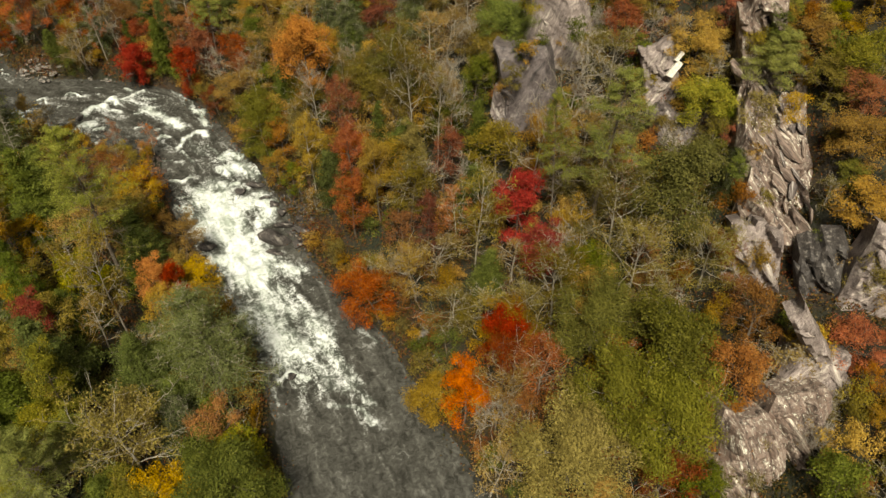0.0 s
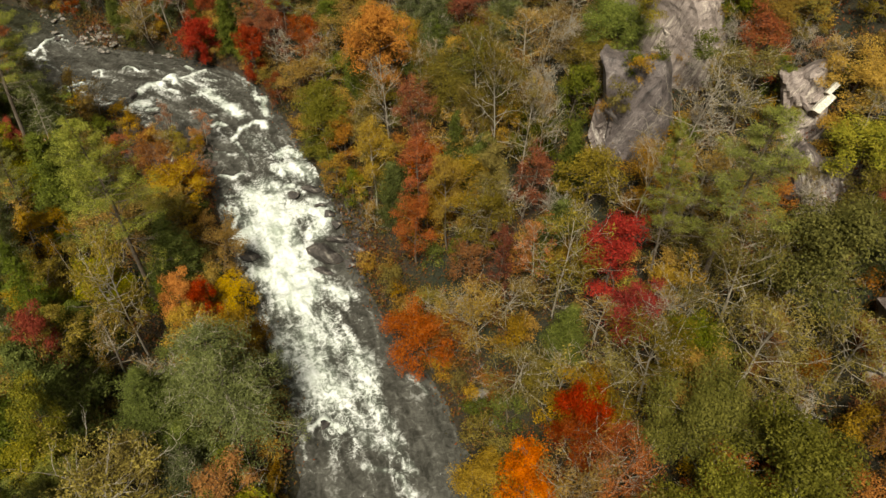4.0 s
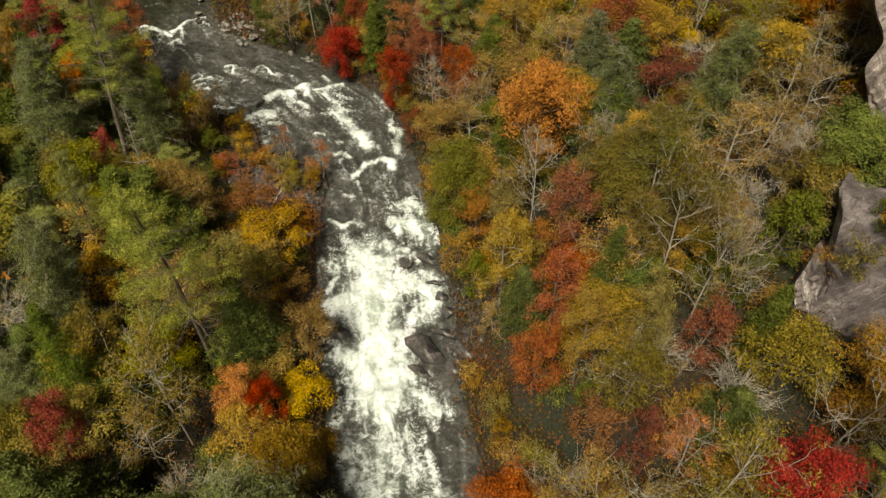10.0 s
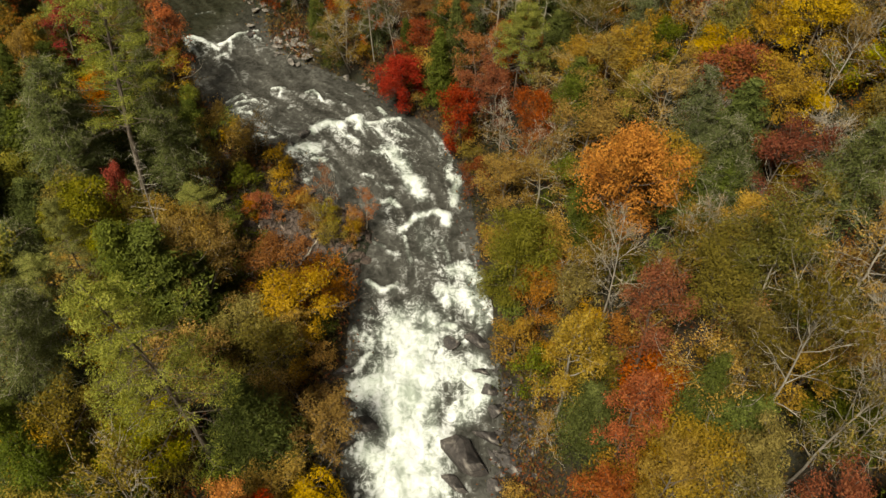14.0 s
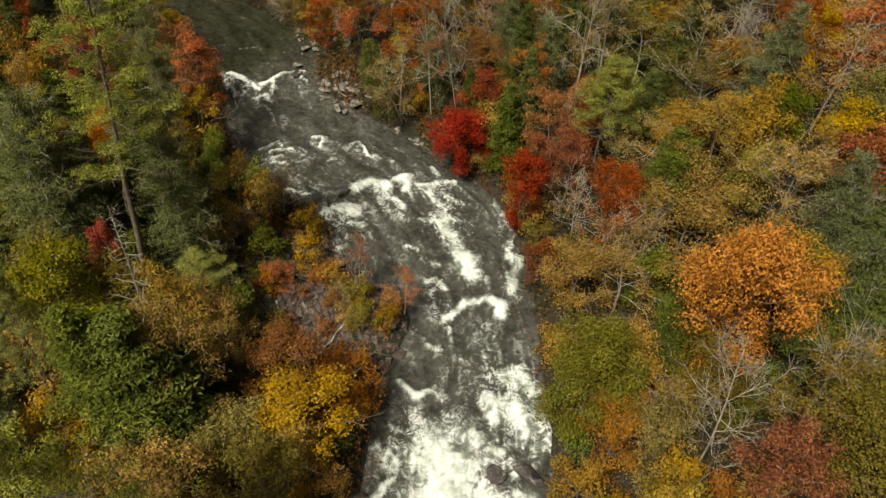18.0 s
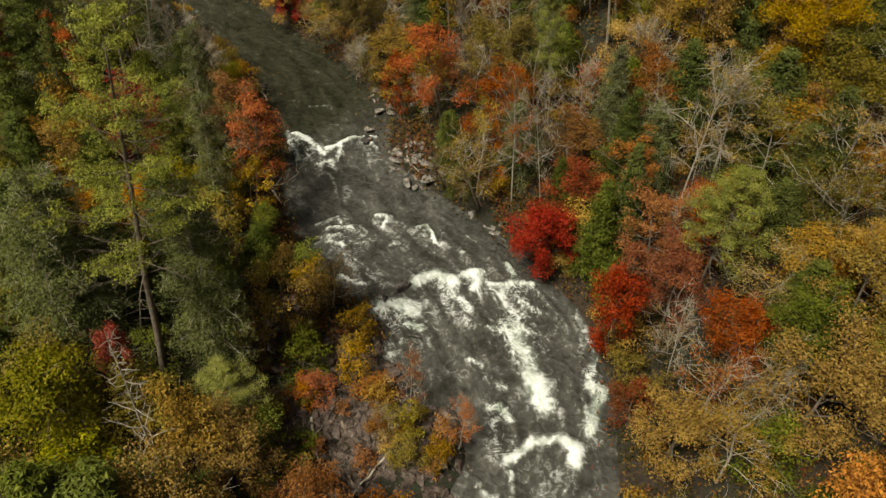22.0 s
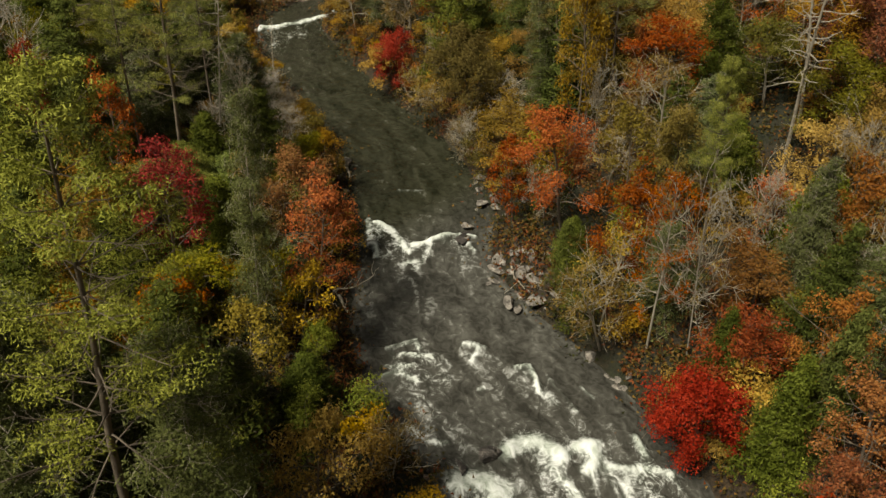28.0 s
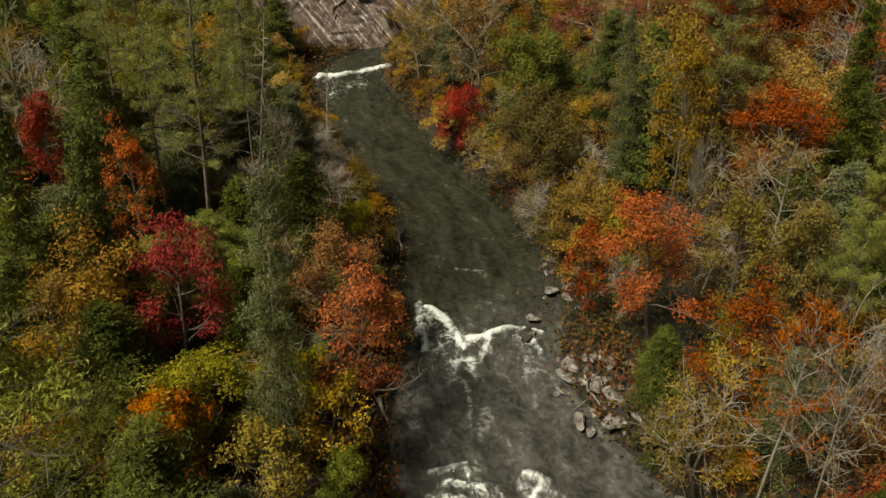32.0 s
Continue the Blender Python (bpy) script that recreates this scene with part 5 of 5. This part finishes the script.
# kind: name, label, shapes, bark, leaves
KINDS = {
    "red": ("red_maple", "scarlet red maple in full autumn colour", FULL, BARK, "red"),
    "redlight": ("red_maple", "scarlet maple with an open crown", LIGHT, BARK, "red"),
    "orangered": ("sweetgum_tree", "flame orange-red tree on the river bank", FULL, BARK, "orangered"),
    "redorange": ("red_maple", "red and orange maple on the bank", LIGHT, BARK, "redorange"),
    "redbare": ("red_maple", "half-bare maple with thin red leaves", SPARSE, PALE_BARK, "redorange"),
    "redgold": ("sassafras_tree", "red and yellow young tree", LIGHT, BARK, "redorange"),
    "maroon": ("sourwood_tree", "dark maroon sourwood with thinning leaves", LIGHT, BARK, "maroon"),
    "orange": ("hickory_tree", "bright orange hickory with a full crown", FULL, BARK, "orange"),
    "rust": ("oak_tree", "rust-coloured oak beside the river", LIGHT, BARK, "rust"),
    "gold": ("birch_tree", "golden yellow birch on the slope", LIGHT, BARK, "gold"),
    "goldbush": ("birch_tree", "full yellow birch leaning over the pool", FULL, BARK, "gold"),
    "tangold": ("birch_tree", "tall tree with fading golden tan leaves", LIGHT, PALE_BARK, "tan"),
    "goldtan": ("oak_tree", "spreading oak with faded olive-gold leaves", SPARSE, PALE_BARK, "olive"),
    "goldolive": ("poplar_tree", "olive-green poplar turning yellow", FULL, BARK, "olive"),
    "tan": ("beech_tree", "half-bare beech with tan leaves", SPARSE, PALE_BARK, "tan"),
    "tulip": ("tulip_poplar", "tall tulip poplar with thin yellow leaves", SPARSE, PALE_BARK, "olive"),
    "brown": ("oak_tree", "brown-leaved oak on the slope", LIGHT, BARK, "brown"),
    "olive": ("oak_tree", "olive-green oak in early autumn", LIGHT, BARK, "olive"),
    "greyolive": ("oak_tree", "dull grey-olive oak in early autumn", LIGHT, PALE_BARK, "oak"),
    "oak": ("oak_tree", "full-crowned dull green oak", FULL, PALE_BARK, "oak"),
    "oakgold": ("oak_tree", "full-crowned oak turning gold", FULL, PALE_BARK, "olive"),
    "green": ("magnolia_tree", "fresh green broad-leaved tree", FULL, BARK, "green"),
    "greengold": ("maple_tree", "green maple turning yellow", FULL, BARK, "greengold"),
    "pine": ("white_pine", "tall white pine with light green plumes", PINE, BARK, "pine"),
    "hemlock": ("hemlock_tree", "dark green hemlock in the wood", HEMLOCK, BARK, "hemlock"),
    "greyhem": ("hemlock_tree", "ailing grey-green hemlock with bare twigs", GREYHEM, PALE_BARK, "greyhem"),
    "bare": ("bare_tree", "nearly leafless tree with pale branches", BARE, PALE_BARK, "tan"),
    "sapling_olive": ("young_oak", "olive-leaved sapling under the taller trees", SAPLING, BARK, "olive"),
    "sapling_brown": ("young_beech", "brown-leaved sapling under the taller trees", SAPLING, BARK, "brown"),
    "sapling_green": ("laurel_shrub", "dark green laurel under the taller trees", SAPLING, BARK, "green"),
    "sapling_rust": ("young_sourwood", "rust-leaved sapling under the taller trees", SAPLING, BARK, "rust"),
    "sapling_gold": ("young_birch", "yellow-leaved sapling under the taller trees", SAPLING, BARK, "gold"),
    "snag": ("dead_tree", "dead conifer with pale broken branches", SNAG, PALE_BARK, None),
}
FIRST = {}
PLACED = []
pick = random.Random(5)


def ashore(x, y, room=0.7):
    """The place moved straight back from the water until it stands on land."""
    for _ in range(40):
        d, side, level, k = riverside(x, y)
        if d[0] >= room:
            break
        n = SIDE[int(k[0])] * (side[0] or 1.0)
        x, y = x + n[0] * 0.4, y + n[1] * 0.4
    return x, y


def plant(kind, x, y, high, wide, shape=None, z=None):
    name, label, shapes, bark, leaf = KINDS[kind]
    # the grown shape nearest in size, now and then its neighbour
    fit = sorted(range(len(shapes)), key=lambda n: abs(math.log(shapes[n][2] / high)) + 1.3 * abs(math.log(shapes[n][3] / wide)))
    i = fit[0 if pick.random() < 0.7 else 1] if shape is None else shape
    h0, w0 = shapes[i][2:4]
    # the crown's middle hangs over the place; a tree by the water leans out from its foot on the bank
    if z is None:
        fx, fy = ashore(x, y)
        tip = min(math.atan2(math.hypot(x - fx, y - fy), 0.6 * high), 0.32)
        out = Vector((x - fx, y - fy, 0))
        z = float(land(fx, fy)[0])
    else:
        fx, fy, tip, out = x, y, 0.0, Vector((0, 0, 0))
    if out.length < 0.05:
        tip, out = radians(pick.uniform(0, 4)), Vector((math.cos(x), math.sin(y), 0.01))
        if x < -58:  # upstream the trees lean a little out over the water
            k = int(riverside(x, y)[3][0])
            tip, out = radians(pick.uniform(4, 9)), Vector((STREAM[k, 0] - x, STREAM[k, 1] - y, 0)).normalized()
            fx, fy = fx - out.x * 0.6 * high * math.tan(tip), fy - out.y * 0.6 * high * math.tan(tip)
            z = float(land(fx, fy)[0])
    leaning = Matrix.Rotation(tip, 4, Vector((0, 0, 1)).cross(out.normalized()))
    spin = pose(0, 0, 0, 0, 0, pick.uniform(0, 360)) @ Matrix.Diagonal((wide / w0, wide / w0, high / h0, 1))
    shift = spin @ Vector((*shapes[i][4], 0))
    m = Matrix.Translation((fx - 0.6 * shift.x, fy - 0.6 * shift.y, z)) @ leaning @ spin
    if (kind, i) not in FIRST:
        FIRST[kind, i] = assemble(name, label, "tree", shapes[i], bark, LEAVES.get(leaf))
        FIRST[kind, i].matrix_basis = m
    else:
        first = FIRST[kind, i]
        copy_thing(first, m @ Matrix.Diagonal(tuple(1 / s for s in first.scale) + (1,)))
    PLACED.append((x, y, wide))


for kind, places in STANDS:
    for x, y, high, wide in places:
        plant(kind, x, y, high, max(wide * 1.15, 0.25 * high))
for x, y, high in ((-60, 80.5, 19), (-68.5, 143, 24), (-71, 146, 22), (-122, 121.2, 10), (-105, 108, 20), (-46, 62, 16)):
    plant("snag", *ashore(x, y), high, high * 0.22)

# bare grey shrubs hanging over the water upstream
for x, y, high in ((-98, 130.2, 5), (-111.5, 117, 6), (-114, 115.5, 7), (-109, 115, 6), (-118, 118, 6)):
    plant("bare", *ashore(x, y), high, high * 0.95)
# shrubs rooted on the ledges of the crags
for kind, x, y, z, high, wide in (
        ("sapling_olive", 41.8, 86.6, 29.6, 5, 5), ("sapling_green", 43.8, 86.5, 33.3, 4, 4.5), ("sapling_olive", 35.5, 67.5, 32.8, 5, 5.2), ("sapling_gold", 38.8, 66.9, 34.0, 4.2, 4.2),
        ("sapling_green", 34.9, 66.1, 26.7, 2.8, 3.2), ("sapling_brown", 36.4, 66.6, 29.0, 2.2, 2.4), ("sapling_olive", 37.7, 63.1, 25.1, 2, 2.4), ("sapling_green", 40, 83.4, 20, 5, 5), ("sapling_olive", 37, 81, 20, 5, 5), ("sapling_green", 11.5, 95, 24.8, 3.2, 3.6), ("sapling_green", 14.5, 96, 25.0, 3, 3.4), ("sapling_brown", 9.5, 93.8, 19, 3, 3.2), ("sapling_olive", 10.2, 90.5, 22.5, 4, 4), ("sapling_brown", 12.0, 92.6, 26.2, 3, 3.4), ("sapling_green", 19.6, 96.2, 27.0, 3.6, 4), ("sapling_olive", 22.5, 95.0, 25.0, 4, 4.5), ("sapling_brown", 13.0, 101.5, 34.0, 4, 4.4), ("sapling_olive", 12.4, 99.0, 29.5, 4.4, 4.6)):
    plant(kind, x, y, high, wide, z=z - 0.2)

# small growth on the rocky bar
for kind, x, y, high in (
        ("sapling_gold", -60.5, 97.5, 4.5), ("sapling_brown", -57.2, 97.2, 4), ("sapling_olive", -53.6, 96.6, 4), ("sapling_olive", -51.5, 94.6, 4.5), ("sapling_brown", -50, 96.4, 3.5), ("sapling_green", -58, 90, 3),
        ("sapling_olive", -61.5, 89, 4), ("sapling_gold", -63.5, 100.5, 4.5), ("sapling_rust", -54.5, 89, 3), ("sapling_green", -54.5, 86.5, 3), ("sapling_rust", -61.5, 93, 3.5), ("sapling_brown", -49, 91.5, 3), ("sapling_olive", -65.5, 96, 4)):
    plant(kind, *ashore(x, y, 0.3), high, high * 0.85)

for _ in range(34):
    x, y, high = -57 + pick.gauss(0, 5.5), 94 + pick.gauss(0, 5), pick.uniform(1.6, 3.4)
    if riverside(x, y)[0][0] > 0.3:
        plant(pick.choice(["sapling_rust", "sapling_brown", "sapling_gold", "sapling_olive", "sapling_rust"]), x, y, high, high * pick.uniform(0.9, 1.2))

# shrubs and young trees along the water's edge
for k in range(200, len(STREAM) - 20, 4):
    for hand in (-1, 1):
        room = STREAM[k, 2] + pick.uniform(0.8, 3.2)
        x, y = STREAM[k, 0] + SIDE[k, 0] * hand * room, STREAM[k, 1] + SIDE[k, 1] * hand * room
        if math.hypot(x + 57, y - 95) < 12 or math.hypot(x + 24, y - 84) < 4.5 or (hand > 0 and -93 < x < -74) or x < -140 or pick.random() < 0.25:
            continue
        if any(abs(x - a) < 4 and abs(y - b) < 4 and math.hypot(x - a, y - b) < 1.6 for a, b, w in PLACED):
            continue
        high = pick.uniform(2.6, 5.0)
        kinds = ["sapling_rust", "sapling_brown", "sapling_olive", "sapling_brown", "sapling_green"] if hand > 0 else ["sapling_olive", "sapling_gold", "sapling_green", "sapling_brown", "sapling_gold"]
        plant(pick.choice(kinds), x, y, high, high * pick.uniform(0.8, 1.1))

# the rest of the wood
MIX_RIGHT = ["tan"] * 6 + ["goldtan"] * 4 + ["tulip"] * 3 + ["bare"] * 4 + ["brown"] * 4 + ["maroon"] * 3 + ["olive"] * 3 + ["rust"] * 2 + ["gold"] * 2 + ["hemlock"] * 2 + ["green", "redbare", "redbare", "greyolive"]
MIX_UPPER = ["tan"] * 4 + ["bare"] * 3 + ["brown"] * 6 + ["olive"] * 2 + ["greyolive"] * 2 + ["tulip"] + ["hemlock"] * 5 + ["maroon"] * 3 + ["rust"] * 3 + ["greyhem"] * 2 + ["redbare"] * 2
MIX_LEFT = ["hemlock"] * 10 + ["greyhem"] * 5 + ["olive"] * 4 + ["brown"] * 3 + ["pine"] * 3 + ["rust"] * 2 + ["gold"] * 3 + ["maroon"] + ["greengold"] * 3 + ["green", "tan", "bare"]
GAPS = [(41.5, 62, 4.5), (42.5, 67, 5), (43.5, 72, 5), (44.5, 77, 5), (45.2, 82, 4.5), (-25, 86, 4.5), (18, 99, 6), (12, 88, 4.5), (24, 96, 5), (40, 57, 5), (44, 56, 4), (44, 83, 4), (48, 52, 4), (41, 39, 4), (36, 34, 4), (31, 31, 4), (32.5, 87, 3), (-57, 95, 9), (-63, 99, 5), (-52, 97, 7), (-55, 89, 5), (-150, 138, 11), (-150, 148, 7), (-146, 130, 5)]


VALLEY = [(-52, 26), (48, 24), (68, 100), (50, 145), (0, 160), (-30, 176), (-66, 192), (-108, 206), (-150, 175), (-192, 125), (-192, 86), (-84, 74), (-62, 58)]


def seen(x, y):
    """The ground that lies open to the valley: within the walk's reach."""
    inside = False
    for (x0, y0), (x1, y1) in zip(VALLEY, VALLEY[1:] + VALLEY[:1]):
        if (y0 > y) != (y1 > y) and x < (x1 - x0) * (y - y0) / (y1 - y0) + x0:
            inside = not inside
    return inside


def fill(count, spacing):
    done = 0
    for _ in range(count * 12):
        x, y = pick.uniform(-188, 70), pick.uniform(24, 205)
        if not seen(x, y):
            continue
        d, side, level, _ = riverside(x, y)
        if d[0] < 1.5 or any(math.hypot(x - a, y - b) < r for a, b, r in GAPS):
            continue
        if any(abs(x - a) < 7 and abs(y - b) < 7 and math.hypot(x - a, y - b) < spacing * 0.5 + 0.22 * w for a, b, w in PLACED):
            continue
        kind = pick.choice((MIX_RIGHT if x > -40 else MIX_UPPER) if side[0] > 0 else MIX_LEFT)
        if math.hypot(x + 23, y - 105) < 13:  # nothing red or gold crowds the bright hickory
            kind = pick.choice(["tan", "bare", "olive", "brown", "goldtan"])
        high = pick.uniform(8, 13) if side[0] > 0 else pick.uniform(7.5, 11.5)
        if math.hypot(x - 20, y - 96) < 12:  # nor hides the pale slabs
            kind, high = pick.choice(["tan", "olive", "bare"]), high * 0.7
        if x > 47:  # low tan and olive brush on the open slope beyond the crag
            kind, high = pick.choice(["tan", "olive", "goldtan", "greengold", "brown", "tan"]), high * 0.8
        if x > 25:
            high *= 0.6
        if d[0] < 6:
            high *= 0.7
        plant(kind, x, y, high, high * pick.uniform(0.64, 0.84) * (1.15 if high < 9 else 1))
        done += 1
        if done >= count:
            break
    return done


fill(950, 2.6)


def saplings(count):
    """Small trees and tall shrubs in the openings."""
    done = 0
    for _ in range(count * 20):
        x, y = pick.uniform(-188, 70), pick.uniform(24, 205)
        d, side, level, _ = riverside(x, y)
        if d[0] < 0.8 or not seen(x, y) or any(math.hypot(x - a, y - b) < r * 0.7 for a, b, r in GAPS):
            continue
        if any(abs(x - a) < 4 and abs(y - b) < 4 and math.hypot(x - a, y - b) < 2.1 for a, b, w in PLACED):
            continue
        high = pick.uniform(3.5, 7)
        plant(pick.choice(["sapling_olive", "sapling_brown", "sapling_brown", "sapling_green", "sapling_rust", "sapling_gold"] if side[0] > 0 else ["sapling_olive", "sapling_green", "sapling_green", "sapling_brown"]), x, y, high, high * pick.uniform(0.75, 1.0))
        done += 1
        if done >= count:
            break


saplings(620)


# ---- undergrowth: seedlings, laurel and low shrubs between the trunks ----
def undergrowth(count, seed, low, high, reach, label):
    rng = np.random.default_rng(seed)
    x, y = rng.uniform(-188, 70, count * (3 if reach > 99 else 30)), rng.uniform(24, 205, count * (3 if reach > 99 else 30))
    keep = np.array([seen(a, b) for a, b in zip(x, y)])
    x, y = x[keep], y[keep]
    d, side, level, _ = riverside(x, y)
    clear = (d > low) & (d < reach) & (np.hypot(x + 56, y - 94) > 8.5)
    x, y = x[clear][:count], y[clear][:count]
    z = land(x, y)
    per = 42
    size = np.repeat(rng.uniform(0.5, high, len(x)), per)
    c = np.repeat(np.stack([x, y, z], 1), per, 0)
    off = rng.normal(0, 1, c.shape) * size[:, None] * np.array([0.75, 0.75, 0.45])
    off[:, 2] = np.abs(off[:, 2]) + 0.1
    c = c + off
    a = rng.normal(0, 1, c.shape)
    a /= np.linalg.norm(a, axis=1)[:, None]
    b = np.cross(a, rng.normal(0, 1, c.shape) + np.array([0, 0, 1.0]))
    b /= np.linalg.norm(b, axis=1)[:, None] + 1e-9
    s = rng.uniform(0.2, 0.38, (len(c), 1))
    v = np.stack([c - a * s * 0.6, c + b * s * 0.45, c + a * s * 0.6 - b * s * 0.3], 1).reshape(-1, 3)
    ob = new("undergrowth", mesh_of("undergrowth", v, np.arange(len(v)).reshape(-1, 3), SCRUB))
    tagged(ob, label, "undergrowth", kind="stuff")


undergrowth(13000, 8, 0.9, 1.7, 999, "low laurel and brown seedlings covering the slopes")
undergrowth(1500, 9, 0.15, 2.0, 5.0, "dense laurel overhanging the river banks")


# ---- the woods that go on beyond the gorge ----
def far_wood(count, seed, kinds, label):
    """Rounded crowns built of leaf clumps, each with its trunk hidden below."""
    rng = np.random.default_rng(seed)
    x, y = rng.uniform(-290, 210, count * 2), rng.uniform(-110, 330, count * 2)
    d = riverside(x, y)[0]
    keep = np.array([not seen(a, b) for a, b in zip(x, y)]) & (d > 3)
    x, y = x[keep][:count], y[keep][:count]
    z = land(x, y)
    high, wide = rng.uniform(8, 14, len(x)), rng.uniform(2.6, 4.2, len(x))
    per = 90
    q = rng.normal(0, 1, (len(x), per, 3))
    q /= np.linalg.norm(q, axis=2)[..., None]
    c = np.stack([x, y, z + high * 0.62], 1)[:, None] + q * np.stack([wide, wide, high * 0.38], 1)[:, None] * rng.uniform(0.7, 1.1, (len(x), per, 1))
    a = rng.normal(0, 1, c.shape)
    a /= np.linalg.norm(a, axis=2)[..., None]
    b = np.cross(a, q + 0.4 * rng.normal(0, 1, c.shape))
    s = 1.05
    v = np.stack([c - a * s * 0.6, c + b * s * 0.6, c + a * s * 0.6 - b * s * 0.3], 2).reshape(-1, 3)
    tagged(new("far_wood", mesh_of("far_wood", v, np.arange(len(v)).reshape(-1, 3), LEAVES[kinds])), label, "wood", kind="stuff")


far_wood(2300, 41, "olive", "olive autumn wood on the slopes beyond the gorge")
far_wood(2000, 42, "tan", "tan autumn wood on the slopes beyond the gorge")
far_wood(1500, 43, "hemlock", "dark green wood on the slopes beyond the gorge")
far_wood(900, 44, "rust", "rust-coloured autumn wood on the slopes beyond the gorge")


# ---- fallen wood ----
def fallen_log(points, thick, seed, label, branches=4):
    """A stranded trunk with broken limbs."""
    b = Build(seed)
    pts = np.array(points, float)
    fine = np.concatenate([np.linspace(p, q, 4, endpoint=False) for p, q in zip(pts[:-1], pts[1:])] + [pts[-1:]])
    fine += b.rng.normal(0, 0.05, fine.shape)
    b.limb(fine, thick, thick * 0.4, 7)
    root = new("fallen_log", b.wood("trunk", PALE_BARK))
    for _ in range(branches):
        arm = Build(seed + 50 + _)
        k = int(arm.rng.integers(2, len(fine)))
        arm.limb(bent(arm.rng, fine[k], arm.rng.normal(0, 1, 3) + np.array([0, 0, 0.6]), arm.rng.uniform(0.8, 2.2), 3, 0.2), thick * 0.35, 0.015, 4)
        ob = new("branch", arm.wood("branch", PALE_BARK))
        ob.parent = root
    tagged(root, label, "log", "driftwood")


def on_bank(x, y, up=0.15):
    return x, y, max(float(land(x, y)[0]), float(riverside(x, y)[2][0])) + up


fallen_log([on_bank(-85.9, 107.6, 0.3), on_bank(-84.6, 107.4), on_bank(-83.3, 107.3)], 0.16, 1, "pale driftwood log stranded on the bank")
fallen_log([on_bank(-86.3, 107.3, 0.4), on_bank(-86.0, 109.2, 0.7), on_bank(-85.8, 111.2, 1.0)], 0.10, 2, "bleached dead branch reaching over the water", 6)
fallen_log([on_bank(-104, 119.4, 0.6), on_bank(-101.4, 118.4)], 0.2, 3, "dark trunk leaning into the river", 2)
fallen_log([on_bank(-60, 92, 0.25), on_bank(-57.5, 90.3, 0.3), on_bank(-55, 89.5, 0.25)], 0.13, 4, "bleached log lying on the rocky bar")
fallen_log([on_bank(-53.4, 94.5, 0.25), on_bank(-53, 91, 0.3), on_bank(-52.2, 88.5, 0.25)], 0.12, 5, "bleached log lying on the rocky bar")
fallen_log([on_bank(-79.5, 122, 0.5), on_bank(-78, 121.3, 0.4), on_bank(-76.4, 121.2, 0.4)], 0.09, 6, "thin bleached log among the grey stones")
